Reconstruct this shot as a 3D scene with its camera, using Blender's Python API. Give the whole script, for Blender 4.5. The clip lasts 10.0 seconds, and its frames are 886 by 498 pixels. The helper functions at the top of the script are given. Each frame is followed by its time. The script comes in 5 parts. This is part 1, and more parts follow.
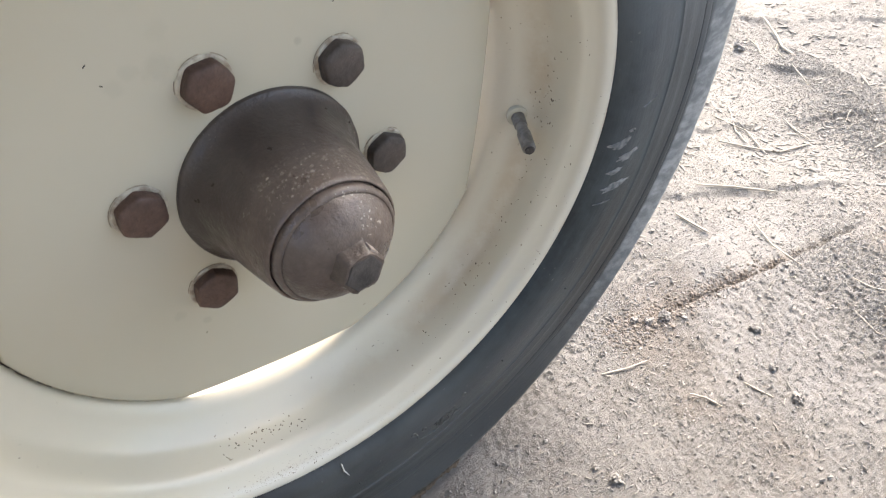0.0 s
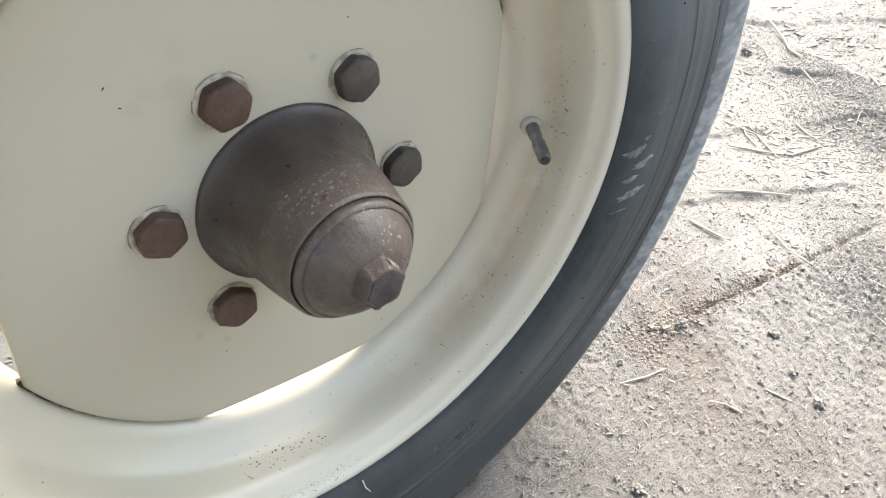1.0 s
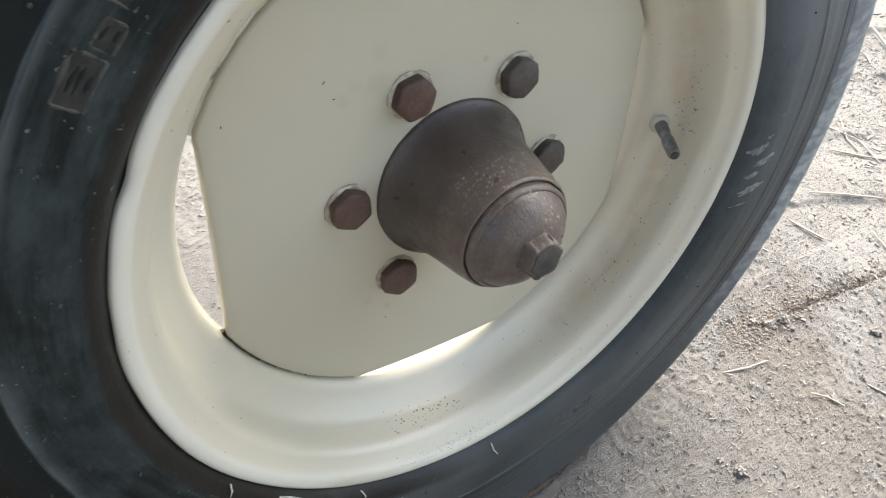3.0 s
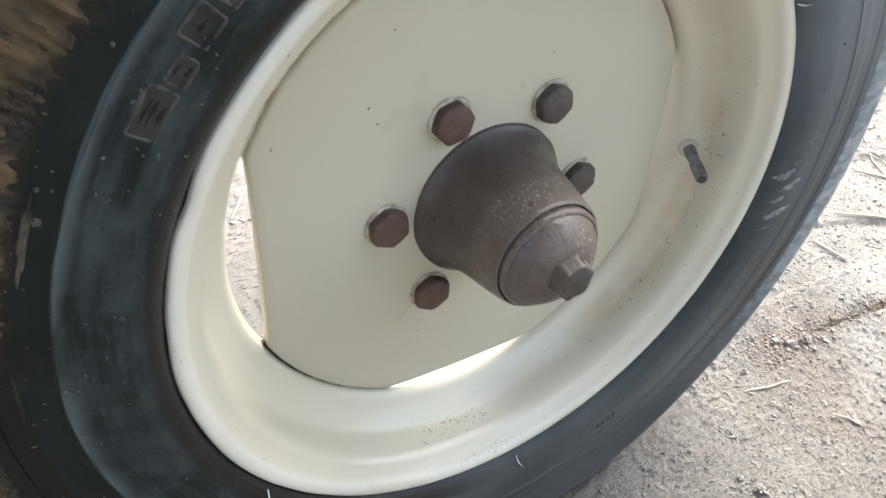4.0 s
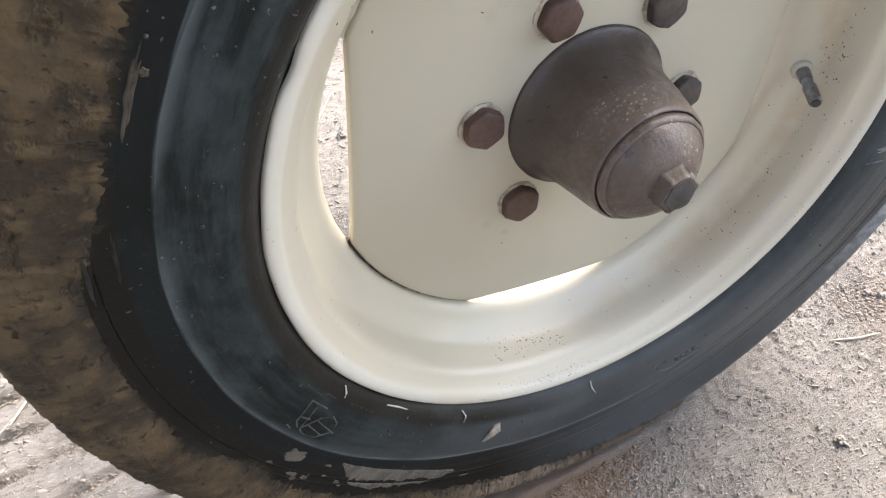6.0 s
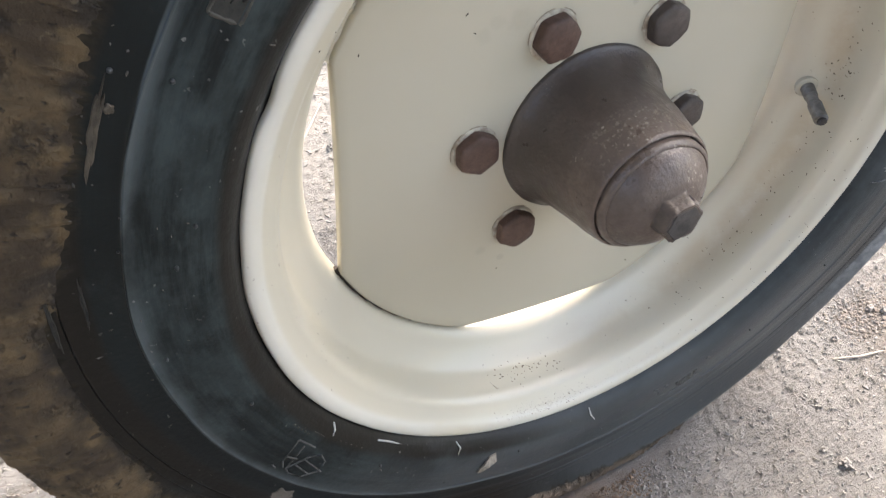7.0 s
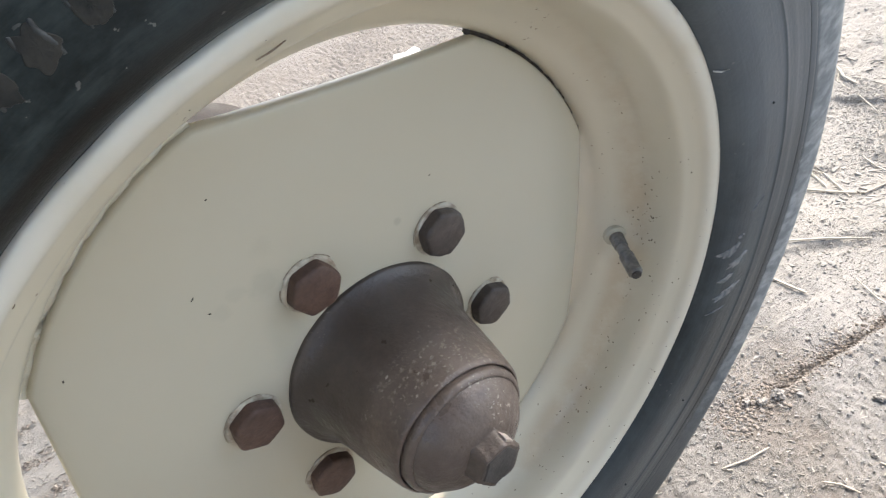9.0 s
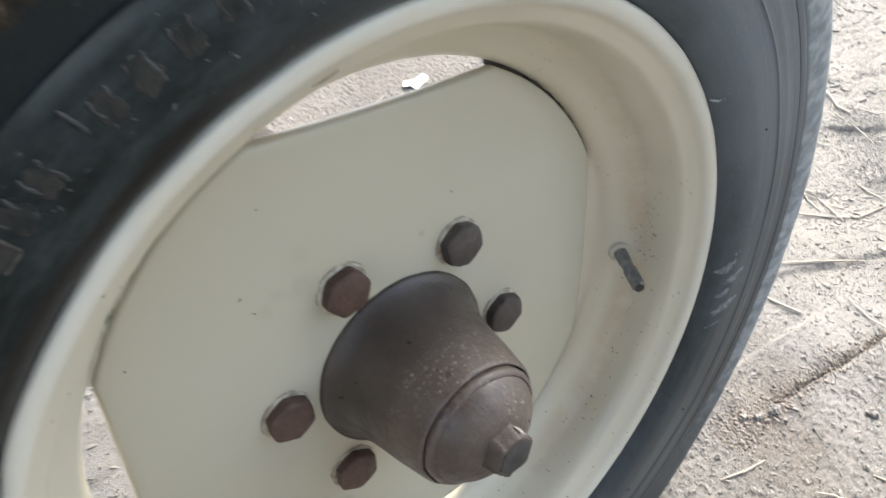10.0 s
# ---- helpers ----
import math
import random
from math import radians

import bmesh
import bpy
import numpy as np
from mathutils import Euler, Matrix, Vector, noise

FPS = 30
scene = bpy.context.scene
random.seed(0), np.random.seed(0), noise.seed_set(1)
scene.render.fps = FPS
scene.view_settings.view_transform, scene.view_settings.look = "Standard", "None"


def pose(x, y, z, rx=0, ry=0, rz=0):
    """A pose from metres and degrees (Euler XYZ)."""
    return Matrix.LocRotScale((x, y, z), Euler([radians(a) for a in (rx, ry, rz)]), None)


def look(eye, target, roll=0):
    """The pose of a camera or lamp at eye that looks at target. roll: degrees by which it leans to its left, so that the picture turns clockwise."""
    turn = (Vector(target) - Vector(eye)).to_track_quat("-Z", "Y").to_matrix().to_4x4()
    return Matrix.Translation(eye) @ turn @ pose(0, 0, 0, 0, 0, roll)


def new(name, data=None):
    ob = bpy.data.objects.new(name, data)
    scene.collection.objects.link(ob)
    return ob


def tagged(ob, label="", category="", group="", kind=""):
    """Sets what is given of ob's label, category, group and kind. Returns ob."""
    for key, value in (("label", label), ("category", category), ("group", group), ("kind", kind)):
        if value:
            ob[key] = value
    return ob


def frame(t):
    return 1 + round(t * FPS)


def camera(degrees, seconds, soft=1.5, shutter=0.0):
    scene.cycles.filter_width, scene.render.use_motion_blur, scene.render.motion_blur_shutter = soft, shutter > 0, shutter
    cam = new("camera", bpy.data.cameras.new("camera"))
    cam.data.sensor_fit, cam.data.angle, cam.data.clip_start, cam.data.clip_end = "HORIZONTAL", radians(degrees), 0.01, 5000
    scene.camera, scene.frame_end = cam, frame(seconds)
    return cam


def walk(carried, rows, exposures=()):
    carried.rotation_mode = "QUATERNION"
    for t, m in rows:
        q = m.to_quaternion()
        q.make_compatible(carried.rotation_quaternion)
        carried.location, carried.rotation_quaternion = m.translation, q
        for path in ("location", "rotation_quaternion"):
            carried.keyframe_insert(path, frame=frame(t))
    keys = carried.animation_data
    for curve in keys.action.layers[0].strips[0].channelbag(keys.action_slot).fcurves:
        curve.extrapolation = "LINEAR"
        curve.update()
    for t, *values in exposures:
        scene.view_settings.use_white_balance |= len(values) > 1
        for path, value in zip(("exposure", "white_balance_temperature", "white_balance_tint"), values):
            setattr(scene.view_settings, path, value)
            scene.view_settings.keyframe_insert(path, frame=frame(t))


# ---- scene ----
# ---------------------------------------------------------------- camera
cam = camera(60.23, 10.0, soft=1.2, shutter=0.45)
PATH = [
    (0.0, -0.1215, -0.3380, 0.6329, 44.853, 1.012, -37.028),
    (0.5, -0.1207, -0.3328, 0.6349, 45.428, 2.114, -38.087),
    (1.0, -0.1253, -0.3314, 0.6327, 45.604, 2.329, -37.603),
    (1.5, -0.1291, -0.3328, 0.6312, 45.722, 2.111, -37.857),
    (2.0, -0.1450, -0.3347, 0.6373, 45.836, 3.223, -37.145),
    (2.5, -0.1657, -0.3332, 0.6438, 45.825, 4.093, -35.833),
    (2.7, -0.1804, -0.3401, 0.6540, 45.834, 4.729, -33.978),
    (3.8, -0.2071, -0.3429, 0.6753, 46.251, 3.945, -31.914),
    (4.0, -0.2078, -0.3424, 0.6823, 46.599, 4.289, -31.068),
    (4.5, -0.2080, -0.3313, 0.6909, 46.983, 4.443, -29.620),
    (5.0, -0.2223, -0.3400, 0.6695, 44.341, 6.022, -28.208),
    (5.5, -0.2349, -0.3493, 0.6520, 43.343, 5.699, -25.016),
    (5.7, -0.2341, -0.3470, 0.6533, 43.524, 4.907, -25.149),
    (6.8, -0.2209, -0.3234, 0.6506, 42.836, 4.908, -25.913),
    (7.0, -0.2193, -0.3173, 0.6489, 43.432, 4.777, -25.916),
    (7.5, -0.2198, -0.3104, 0.6504, 43.633, 5.782, -25.786),
    (8.0, -0.2016, -0.2997, 0.6563, 44.189, 7.200, -26.891),
    (8.3, -0.1757, -0.2780, 0.6646, 46.059, 7.928, -30.444),
    (8.5, -0.1358, -0.2723, 0.6723, 45.931, 9.066, -33.188),
    (9.0, -0.1071, -0.2649, 0.6672, 47.516, 8.532, -39.429),
    (9.5, -0.1055, -0.2774, 0.6677, 47.152, 7.989, -40.085),
    (10.0, -0.1332, -0.2839, 0.6862, 49.451, 8.094, -39.024),
]
walk(cam, [(t, pose(x, y, z, rx, ry, rz)) for t, x, y, z, rx, ry, rz in PATH],
     [(0.0, 2.26, 7030, 9), (0.5, 2.42, 6960, 6), (0.7, 2.42, 6950, 5), (1.5, 2.17, 6900, 5), (2.5, 2.08, 6900, 5), (4.0, 2.38, 6840, 5), (5.5, 2.40, 7080, 11), (7.0, 2.35, 7020, 10), (8.0, 2.52, 7100, 9), (8.5, 2.57, 7060, 10), (9.0, 2.15, 6880, 7), (9.5, 2.02, 6880, 7), (10.0, 2.17, 6830, 5)])

# ---------------------------------------------------------------- daylight
AZ, EL = 66.0, 46.0          # the sun's compass angle from +y towards +x, and its height, in degrees
world = bpy.data.worlds.new("daylight")
scene.world = world
world.use_nodes = True
wn = world.node_tree
sky = wn.nodes.new("ShaderNodeTexSky")
sky.sky_type = "NISHITA"
sky.sun_disc = False
sky.sun_elevation, sky.sun_rotation = radians(EL), radians(AZ)
sky.air_density, sky.dust_density = 1.0, 3.0
wn.links.new(sky.outputs[0], wn.nodes["Background"].inputs[0])
wn.nodes["Background"].inputs[1].default_value = 0.15
sun_data = bpy.data.lights.new("sun", "SUN")
sun_data.energy, sun_data.angle, sun_data.color = 1.7, radians(46), (1.0, 0.98, 0.95)
sun = new("sun", sun_data)
sun.matrix_world = look((6 * math.sin(radians(AZ)), 6 * math.cos(radians(AZ)), 6 * math.tan(radians(EL))), (0, 0, 0))

# ---------------------------------------------------------------- materials
def shader(name, rough=0.5, metal=0.0):
    m = bpy.data.materials.new(name)
    m.use_nodes = True
    b = m.node_tree.nodes["Principled BSDF"]
    b.inputs["Roughness"].default_value, b.inputs["Metallic"].default_value = rough, metal
    return m, m.node_tree, b


def node(nt, kind, **values):
    n = nt.nodes.new(kind)
    for key, v in values.items():
        n.inputs[key.replace("_", " ")].default_value = v
    return n


def grain(nt, scale, detail=4.0, rough=0.55, stretch=None):
    co = nt.nodes.new("ShaderNodeTexCoord")
    n = node(nt, "ShaderNodeTexNoise", Scale=scale, Detail=detail, Roughness=rough)
    out = co.outputs["Object"]
    if stretch:
        mp = node(nt, "ShaderNodeMapping", Scale=stretch)
        nt.links.new(out, mp.inputs["Vector"])
        out = mp.outputs[0]
    nt.links.new(out, n.inputs["Vector"])
    return n.outputs["Fac"]


def ramp(nt, fac, lo, hi, a=0.0, b=1.0):
    r = nt.nodes.new("ShaderNodeMapRange")
    r.interpolation_type = "SMOOTHSTEP"
    for key, v in (("From Min", lo), ("From Max", hi), ("To Min", a), ("To Max", b)):
        r.inputs[key].default_value = v
    nt.links.new(fac, r.inputs["Value"])
    return r.outputs[0]


def maths(nt, op, a, b=None):
    n = nt.nodes.new("ShaderNodeMath")
    n.operation = op
    for i, v in enumerate((a, b)):
        if v is None:
            continue
        if isinstance(v, (int, float)):
            n.inputs[i].default_value = v
        else:
            nt.links.new(v, n.inputs[i])
    return n.outputs[0]


def blend(nt, fac, a, b):
    n = nt.nodes.new("ShaderNodeMix")
    n.data_type = "RGBA"
    if isinstance(fac, (int, float)):
        n.inputs[0].default_value = fac
    else:
        nt.links.new(fac, n.inputs[0])
    for i, v in ((6, a), (7, b)):
        if isinstance(v, tuple):
            n.inputs[i].default_value = (*v, 1)
        else:
            nt.links.new(v, n.inputs[i])
    return n.outputs[2]


def bump(nt, b, height, strength=0.3, dist=0.002):
    n = node(nt, "ShaderNodeBump", Strength=strength, Distance=dist)
    nt.links.new(height, n.inputs["Height"])
    nt.links.new(n.outputs[0], b.inputs["Normal"])


def polar(nt):
    """Radius and angle about the wheel's axle, and the place along it."""
    co = nt.nodes.new("ShaderNodeTexCoord")
    sp = nt.nodes.new("ShaderNodeSeparateXYZ")
    nt.links.new(co.outputs["Object"], sp.inputs[0])
    x, y, z = sp.outputs
    r = maths(nt, "SQRT", maths(nt, "ADD", maths(nt, "MULTIPLY", x, x), maths(nt, "MULTIPLY", z, z)))
    return r, maths(nt, "ARCTAN2", z, x), x, y, z


# faint greasy marks on the disc: angle, radius, size, strength
SMUDGES = ((116, 0.098, 0.010, 0.20), (122, 0.107, 0.006, 0.12), (69.4, 0.082, 0.0035, 0.35), (127, 0.108, 0.006, 0.12), (222, 0.1015, 0.005, 0.18), (233, 0.102, 0.004, 0.22), (110, 0.112, 0.007, 0.10))


def cream_paint(name, stain):
    m, nt, b = shader(name, 0.3)
    # rim and disc share one paint; the disc's copy has shade mixed in
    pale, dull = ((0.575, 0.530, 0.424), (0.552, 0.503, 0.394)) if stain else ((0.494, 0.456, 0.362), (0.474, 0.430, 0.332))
    col = blend(nt, ramp(nt, grain(nt, 5, 3), 0.25, 0.8), pale, dull)
    co = nt.nodes.new("ShaderNodeTexCoord")
    for a, r, size, amount in () if stain else SMUDGES:
        far = nt.nodes.new("ShaderNodeVectorMath")
        far.operation = "DISTANCE"
        nt.links.new(co.outputs["Object"], far.inputs[0])
        far.inputs[1].default_value = (r * math.cos(radians(a)), -0.007, r * math.sin(radians(a)))
        near = maths(nt, "ADD", far.outputs["Value"], maths(nt, "MULTIPLY", maths(nt, "SUBTRACT", grain(nt, 130, 4), 0.5), size * 1.2))
        col = blend(nt, maths(nt, "MULTIPLY", ramp(nt, near, size, size * 0.35), amount), col, (0.30, 0.27, 0.22))
    if stain:
        r, a, x, y, z = polar(nt)
        seat = maths(nt, "MULTIPLY", ramp(nt, r, 0.183, 0.192), ramp(nt, r, 0.2005, 0.1965))
        side = ramp(nt, maths(nt, "SUBTRACT", maths(nt, "MULTIPLY", x, 0.92), maths(nt, "MULTIPLY", z, 0.38)), 0.0, 0.19)
        dirt = maths(nt, "MULTIPLY", maths(nt, "MULTIPLY", seat, side), ramp(nt, grain(nt, 22, 6, 0.65), 0.30, 0.68))
        col = blend(nt, maths(nt, "MULTIPLY", dirt, 0.52), col, (0.38, 0.265, 0.155))
        # whiter lip: sky reflection put into the colour, weaker on the right
        lip = maths(nt, "MULTIPLY", ramp(nt, r, 0.2115, 0.2145), ramp(nt, grain(nt, 12, 5, 0.6), 0.2, 0.55))
        lip = maths(nt, "MULTIPLY", lip, maths(nt, "SUBTRACT", 1.0, maths(nt, "MULTIPLY", side, 0.5)))
        col = blend(nt, maths(nt, "MULTIPLY", lip, 0.55), col, (0.66, 0.652, 0.605))
        brim = maths(nt, "MULTIPLY", maths(nt, "MULTIPLY", ramp(nt, r, 0.2188, 0.2218), side), ramp(nt, grain(nt, 40, 6, 0.65), 0.30, 0.60))
        col = blend(nt, maths(nt, "MULTIPLY", brim, 0.55), col, (0.34, 0.26, 0.18))
        # warm light through the right slot, painted on the rim's inner wall
        slot_glow = maths(nt, "MULTIPLY", ramp(nt, y, -0.014, -0.002), ramp(nt, x, 0.09, 0.15))
        col = blend(nt, maths(nt, "MULTIPLY", slot_glow, 0.20), col, (0.46, 0.33, 0.21))
        spots = maths(nt, "MULTIPLY", ramp(nt, grain(nt, 240, 2, 0.5), 0.70, 0.74), ramp(nt, grain(nt, 18, 4), 0.5, 0.62))
        col = blend(nt, maths(nt, "MULTIPLY", spots, 0.8), col, (0.16, 0.10, 0.06))
    nt.links.new(col, b.inputs["Base Color"])
    if stain:
        b.inputs["Coat Weight"].default_value, b.inputs["Coat Roughness"].default_value = 0.28, 0.06
    lo, hi = (0.29, 0.40) if stain else (0.19, 0.23)
    nt.links.new(ramp(nt, grain(nt, 14, 5), 0.3, 0.8, lo, hi), b.inputs["Roughness"])
    return m


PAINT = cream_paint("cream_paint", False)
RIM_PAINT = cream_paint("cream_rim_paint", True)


def rusty(name, a, c, pale, rough=0.6, metal=0.2, worn=0.47, shade_and_rub=False):
    m, nt, b = shader(name, rough, metal)
    col = blend(nt, ramp(nt, grain(nt, 28, 6, 0.65), 0.3, 0.72), a, c)
    col = blend(nt, ramp(nt, grain(nt, 260, 4, 0.65), 0.3, 0.75, 0.0, 0.5), col, tuple(0.55 * q for q in a))
    if shade_and_rub:
        # painted shade: the hub's colour darkens where it meets the disc
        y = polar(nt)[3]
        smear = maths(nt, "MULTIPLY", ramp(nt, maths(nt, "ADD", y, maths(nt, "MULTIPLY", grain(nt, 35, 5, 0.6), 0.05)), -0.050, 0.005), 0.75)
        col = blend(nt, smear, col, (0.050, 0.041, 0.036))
        # paint rubbed pale near the cap
        r, a, x, y, z = polar(nt)
        rubbed = maths(nt, "MULTIPLY", maths(nt, "MULTIPLY", ramp(nt, y, -0.044, -0.056), ramp(nt, z, 0.008, 0.030)), ramp(nt, x, -0.036, -0.020))
        col = blend(nt, maths(nt, "MULTIPLY", maths(nt, "MULTIPLY", rubbed, ramp(nt, grain(nt, 300, 5, 0.7), 0.54, 0.64)), 0.6), col, (0.33, 0.285, 0.24))
        col = blend(nt, maths(nt, "MULTIPLY", rubbed, 0.20), col, (0.20, 0.165, 0.138))
    fleck = maths(nt, "MULTIPLY", ramp(nt, grain(nt, 520, 3, 0.6), 0.60, 0.68), ramp(nt, grain(nt, 30, 4), worn, worn + 0.13))
    col = blend(nt, maths(nt, "MULTIPLY", fleck, 0.75), col, pale)
    nt.links.new(col, b.inputs["Base Color"])
    nt.links.new(ramp(nt, grain(nt, 70, 5), 0.25, 0.75, rough - 0.14, rough + 0.12), b.inputs["Roughness"])
    bump(nt, b, maths(nt, "ADD", grain(nt, 420, 4, 0.6), maths(nt, "MULTIPLY", grain(nt, 140, 3), 0.6)), 0.42, 0.0012)
    return m


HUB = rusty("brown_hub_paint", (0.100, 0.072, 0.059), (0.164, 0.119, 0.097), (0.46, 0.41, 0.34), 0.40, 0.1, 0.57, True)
CAP = rusty("brown_cap_paint", (0.104, 0.079, 0.067), (0.166, 0.127, 0.105), (0.46, 0.41, 0.35), 0.38, 0.1, 0.54)
BOLT = rusty("rusty_bolt", (0.066, 0.036, 0.027), (0.135, 0.078, 0.058), (0.20, 0.125, 0.09), 0.55, 0.1, 0.55)
OLD_BOLT = rusty("grey_bolt", (0.062, 0.048, 0.042), (0.112, 0.090, 0.080), (0.20, 0.15, 0.12), 0.55, 0.1, 0.55)
PLUG = rusty("dark_plug_paint", (0.070, 0.052, 0.043), (0.125, 0.094, 0.078), (0.34, 0.29, 0.24), 0.5, 0.1, 0.55)
# axle paint darkened for the shade it stands in
AXLE = rusty("shaded_axle_paint", (0.016, 0.012, 0.011), (0.028, 0.020, 0.017), (0.10, 0.085, 0.07), 0.85, 0.0, 0.6)


def turned(nt, around, across, along, detail=5.0, rough=0.6):
    """Noise that follows the wheel's turn: fine steps around, across (radius) and along the axle."""
    r, a, x, y, z = polar(nt)
    v = nt.nodes.new("ShaderNodeCombineXYZ")
    for i, q in enumerate((x, z)):
        nt.links.new(maths(nt, "MULTIPLY", maths(nt, "DIVIDE", q, r), around), v.inputs[i])
    nt.links.new(maths(nt, "MULTIPLY", r, across), v.inputs[2])
    n = node(nt, "ShaderNodeTexNoise", Scale=1.0, Detail=detail, Roughness=rough)
    n.noise_dimensions = "4D"
    nt.links.new(v.outputs[0], n.inputs["Vector"])
    nt.links.new(maths(nt, "MULTIPLY", y, along), n.inputs["W"])
    return n.outputs["Fac"]


# the mud's edge on the sidewall: angle about the axle and radius
EDGE_A = (92, 128.7, 131.9, 136.7, 142.1, 151.6, 159.8, 166.1, 170, 176, 184, 191, 194.5, 197, 201, 206, 211, 220, 232, 246, 262, 285)
EDGE_R = (0.2905, 0.2895, 0.2898, 0.2906, 0.2912, 0.2890, 0.2905, 0.2990, 0.3070, 0.3082, 0.3090, 0.3095, 0.3120, 0.3180, 0.3085, 0.3030, 0.3125, 0.3165, 0.3175, 0.3195, 0.3270, 0.338)


def mud_edge(nt, angle):
    """The same edge as a curve of the angle, in the material."""
    turn = maths(nt, "MODULO", maths(nt, "ADD", angle, 2 * math.pi), 2 * math.pi)
    c = nt.nodes.new("ShaderNodeFloatCurve")
    pts = c.mapping.curves[0].points
    rows = [(radians(a) / (2 * math.pi), (r - 0.28) / 0.08) for a, r in zip(EDGE_A, EDGE_R)]
    pts[0].location, pts[1].location = (0.0, 1.0), (1.0, 1.0)
    for x, v in [(rows[0][0] - 0.02, 1.0)] + rows + [(rows[-1][0] + 0.02, 1.0)]:
        pts.new(x, v)
    for p in pts:
        p.handle_type = "VECTOR"
    c.mapping.update()
    nt.links.new(maths(nt, "DIVIDE", turn, 2 * math.pi), c.inputs["Value"])
    return maths(nt, "ADD", maths(nt, "MULTIPLY", c.outputs[0], 0.08), 0.28)


def rubber():
    m, nt, b = shader("tyre_rubber", 0.5)
    r, a, x, y, z = polar(nt)
    wave = maths(nt, "ADD", r, maths(nt, "MULTIPLY", maths(nt, "SUBTRACT", turned(nt, 5, 30, 20, 3), 0.5), 0.004))
    left = ramp(nt, maths(nt, "MULTIPLY", x, -1.0), -0.08, 0.10)
    col = blend(nt, ramp(nt, grain(nt, 16, 5, 0.6), 0.35, 0.7), (0.0026, 0.0052, 0.0060), (0.0054, 0.0096, 0.0108))
    # dusty inner band, wiped in long streaks, ending at the moulded ring
    inner = ramp(nt, wave, 0.2738, 0.2728)
    streak = ramp(nt, turned(nt, 3.4, 95, 20, 5, 0.65), 0.44, 0.62)
    cloud = ramp(nt, turned(nt, 6, 38, 20, 6, 0.68), 0.40, 0.62)
    film = maths(nt, "MULTIPLY", inner, maths(nt, "ADD", maths(nt, "MULTIPLY", streak, 0.45), maths(nt, "MULTIPLY", cloud, 0.55)))
    col = blend(nt, maths(nt, "MULTIPLY", film, 0.72), col, (0.046, 0.062, 0.064))
    edge = maths(nt, "MULTIPLY", maths(nt, "MULTIPLY", inner, ramp(nt, wave, 0.2655, 0.2718)), ramp(nt, turned(nt, 6, 40, 20), 0.30, 0.60))
    col = blend(nt, maths(nt, "MULTIPLY", edge, 0.5), col, (0.095, 0.112, 0.118))
    # brown grime next to the rim and outside the ring
    grime = maths(nt, "MULTIPLY", ramp(nt, wave, 0.2385, 0.2325), left)
    col = blend(nt, maths(nt, "MULTIPLY", grime, 0.8), col, (0.0125, 0.0098, 0.0074))
    brown = maths(nt, "MULTIPLY", ramp(nt, wave, 0.2860, 0.2905), left)
    col = blend(nt, maths(nt, "MULTIPLY", brown, 0.85), col, (0.0068, 0.0052, 0.0036))
    # pale dust film on the right, with the grazing sheen there painted in
    sheen_film = maths(nt, "MULTIPLY", maths(nt, "MULTIPLY", ramp(nt, x, -0.09, 0.13), ramp(nt, z, -0.13, 0.09, 0.38, 1.0)), ramp(nt, grain(nt, 8, 5, 0.6), 0.05, 0.6))
    col = blend(nt, maths(nt, "MULTIPLY", sheen_film, 0.80), col, (0.112, 0.128, 0.143))
    # dust on the lower sidewall, painted paler for the light it gets
    foot = maths(nt, "MULTIPLY", ramp(nt, z, -0.12, -0.24), ramp(nt, grain(nt, 14, 6, 0.65), 0.10, 0.62))
    foot = maths(nt, "MULTIPLY", foot, maths(nt, "MAXIMUM", maths(nt, "MULTIPLY", inner, ramp(nt, wave, 0.2325, 0.2400)), maths(nt, "MULTIPLY", ramp(nt, x, -0.12, 0.0), ramp(nt, x, 0.17, 0.07))))
    col = blend(nt, maths(nt, "MULTIPLY", foot, 0.85), col, (0.070, 0.076, 0.079))
    dust = maths(nt, "MULTIPLY", ramp(nt, grain(nt, 26, 6, 0.7), 0.55, 0.85), 0.25)
    col = blend(nt, dust, col, (0.070, 0.082, 0.086))
    scuff = maths(nt, "MULTIPLY", ramp(nt, grain(nt, 60, 5, 0.6), 0.66, 0.73), ramp(nt, grain(nt, 11, 3), 0.55, 0.68))
    col = blend(nt, maths(nt, "MULTIPLY", scuff, 0.35), col, (0.20, 0.20, 0.185))
    speck = maths(nt, "MULTIPLY", ramp(nt, grain(nt, 300, 2, 0.5), 0.712, 0.738), ramp(nt, grain(nt, 24, 3), 0.44, 0.60))
    col = blend(nt, maths(nt, "MULTIPLY", speck, 0.6), col, (0.20, 0.20, 0.19))
    # the mud thins out in brushed strokes
    brushed = maths(nt, "SUBTRACT", turned(nt, 34, 22, 22, 5, 0.62), 0.5)
    over = maths(nt, "ADD", maths(nt, "SUBTRACT", r, mud_edge(nt, a)), maths(nt, "MULTIPLY", brushed, 0.028))
    smear = ramp(nt, over, -0.0035, 0.0045)
    col = blend(nt, maths(nt, "MULTIPLY", smear, 0.9), col, blend(nt, ramp(nt, turned(nt, 50, 30, 30), 0.35, 0.65), (0.016, 0.0135, 0.0098), (0.052, 0.040, 0.024)))
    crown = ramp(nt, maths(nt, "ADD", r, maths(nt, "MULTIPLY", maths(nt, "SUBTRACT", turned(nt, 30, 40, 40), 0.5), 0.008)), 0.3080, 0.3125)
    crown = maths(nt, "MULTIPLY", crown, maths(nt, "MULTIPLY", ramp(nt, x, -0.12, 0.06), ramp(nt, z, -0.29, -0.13)))
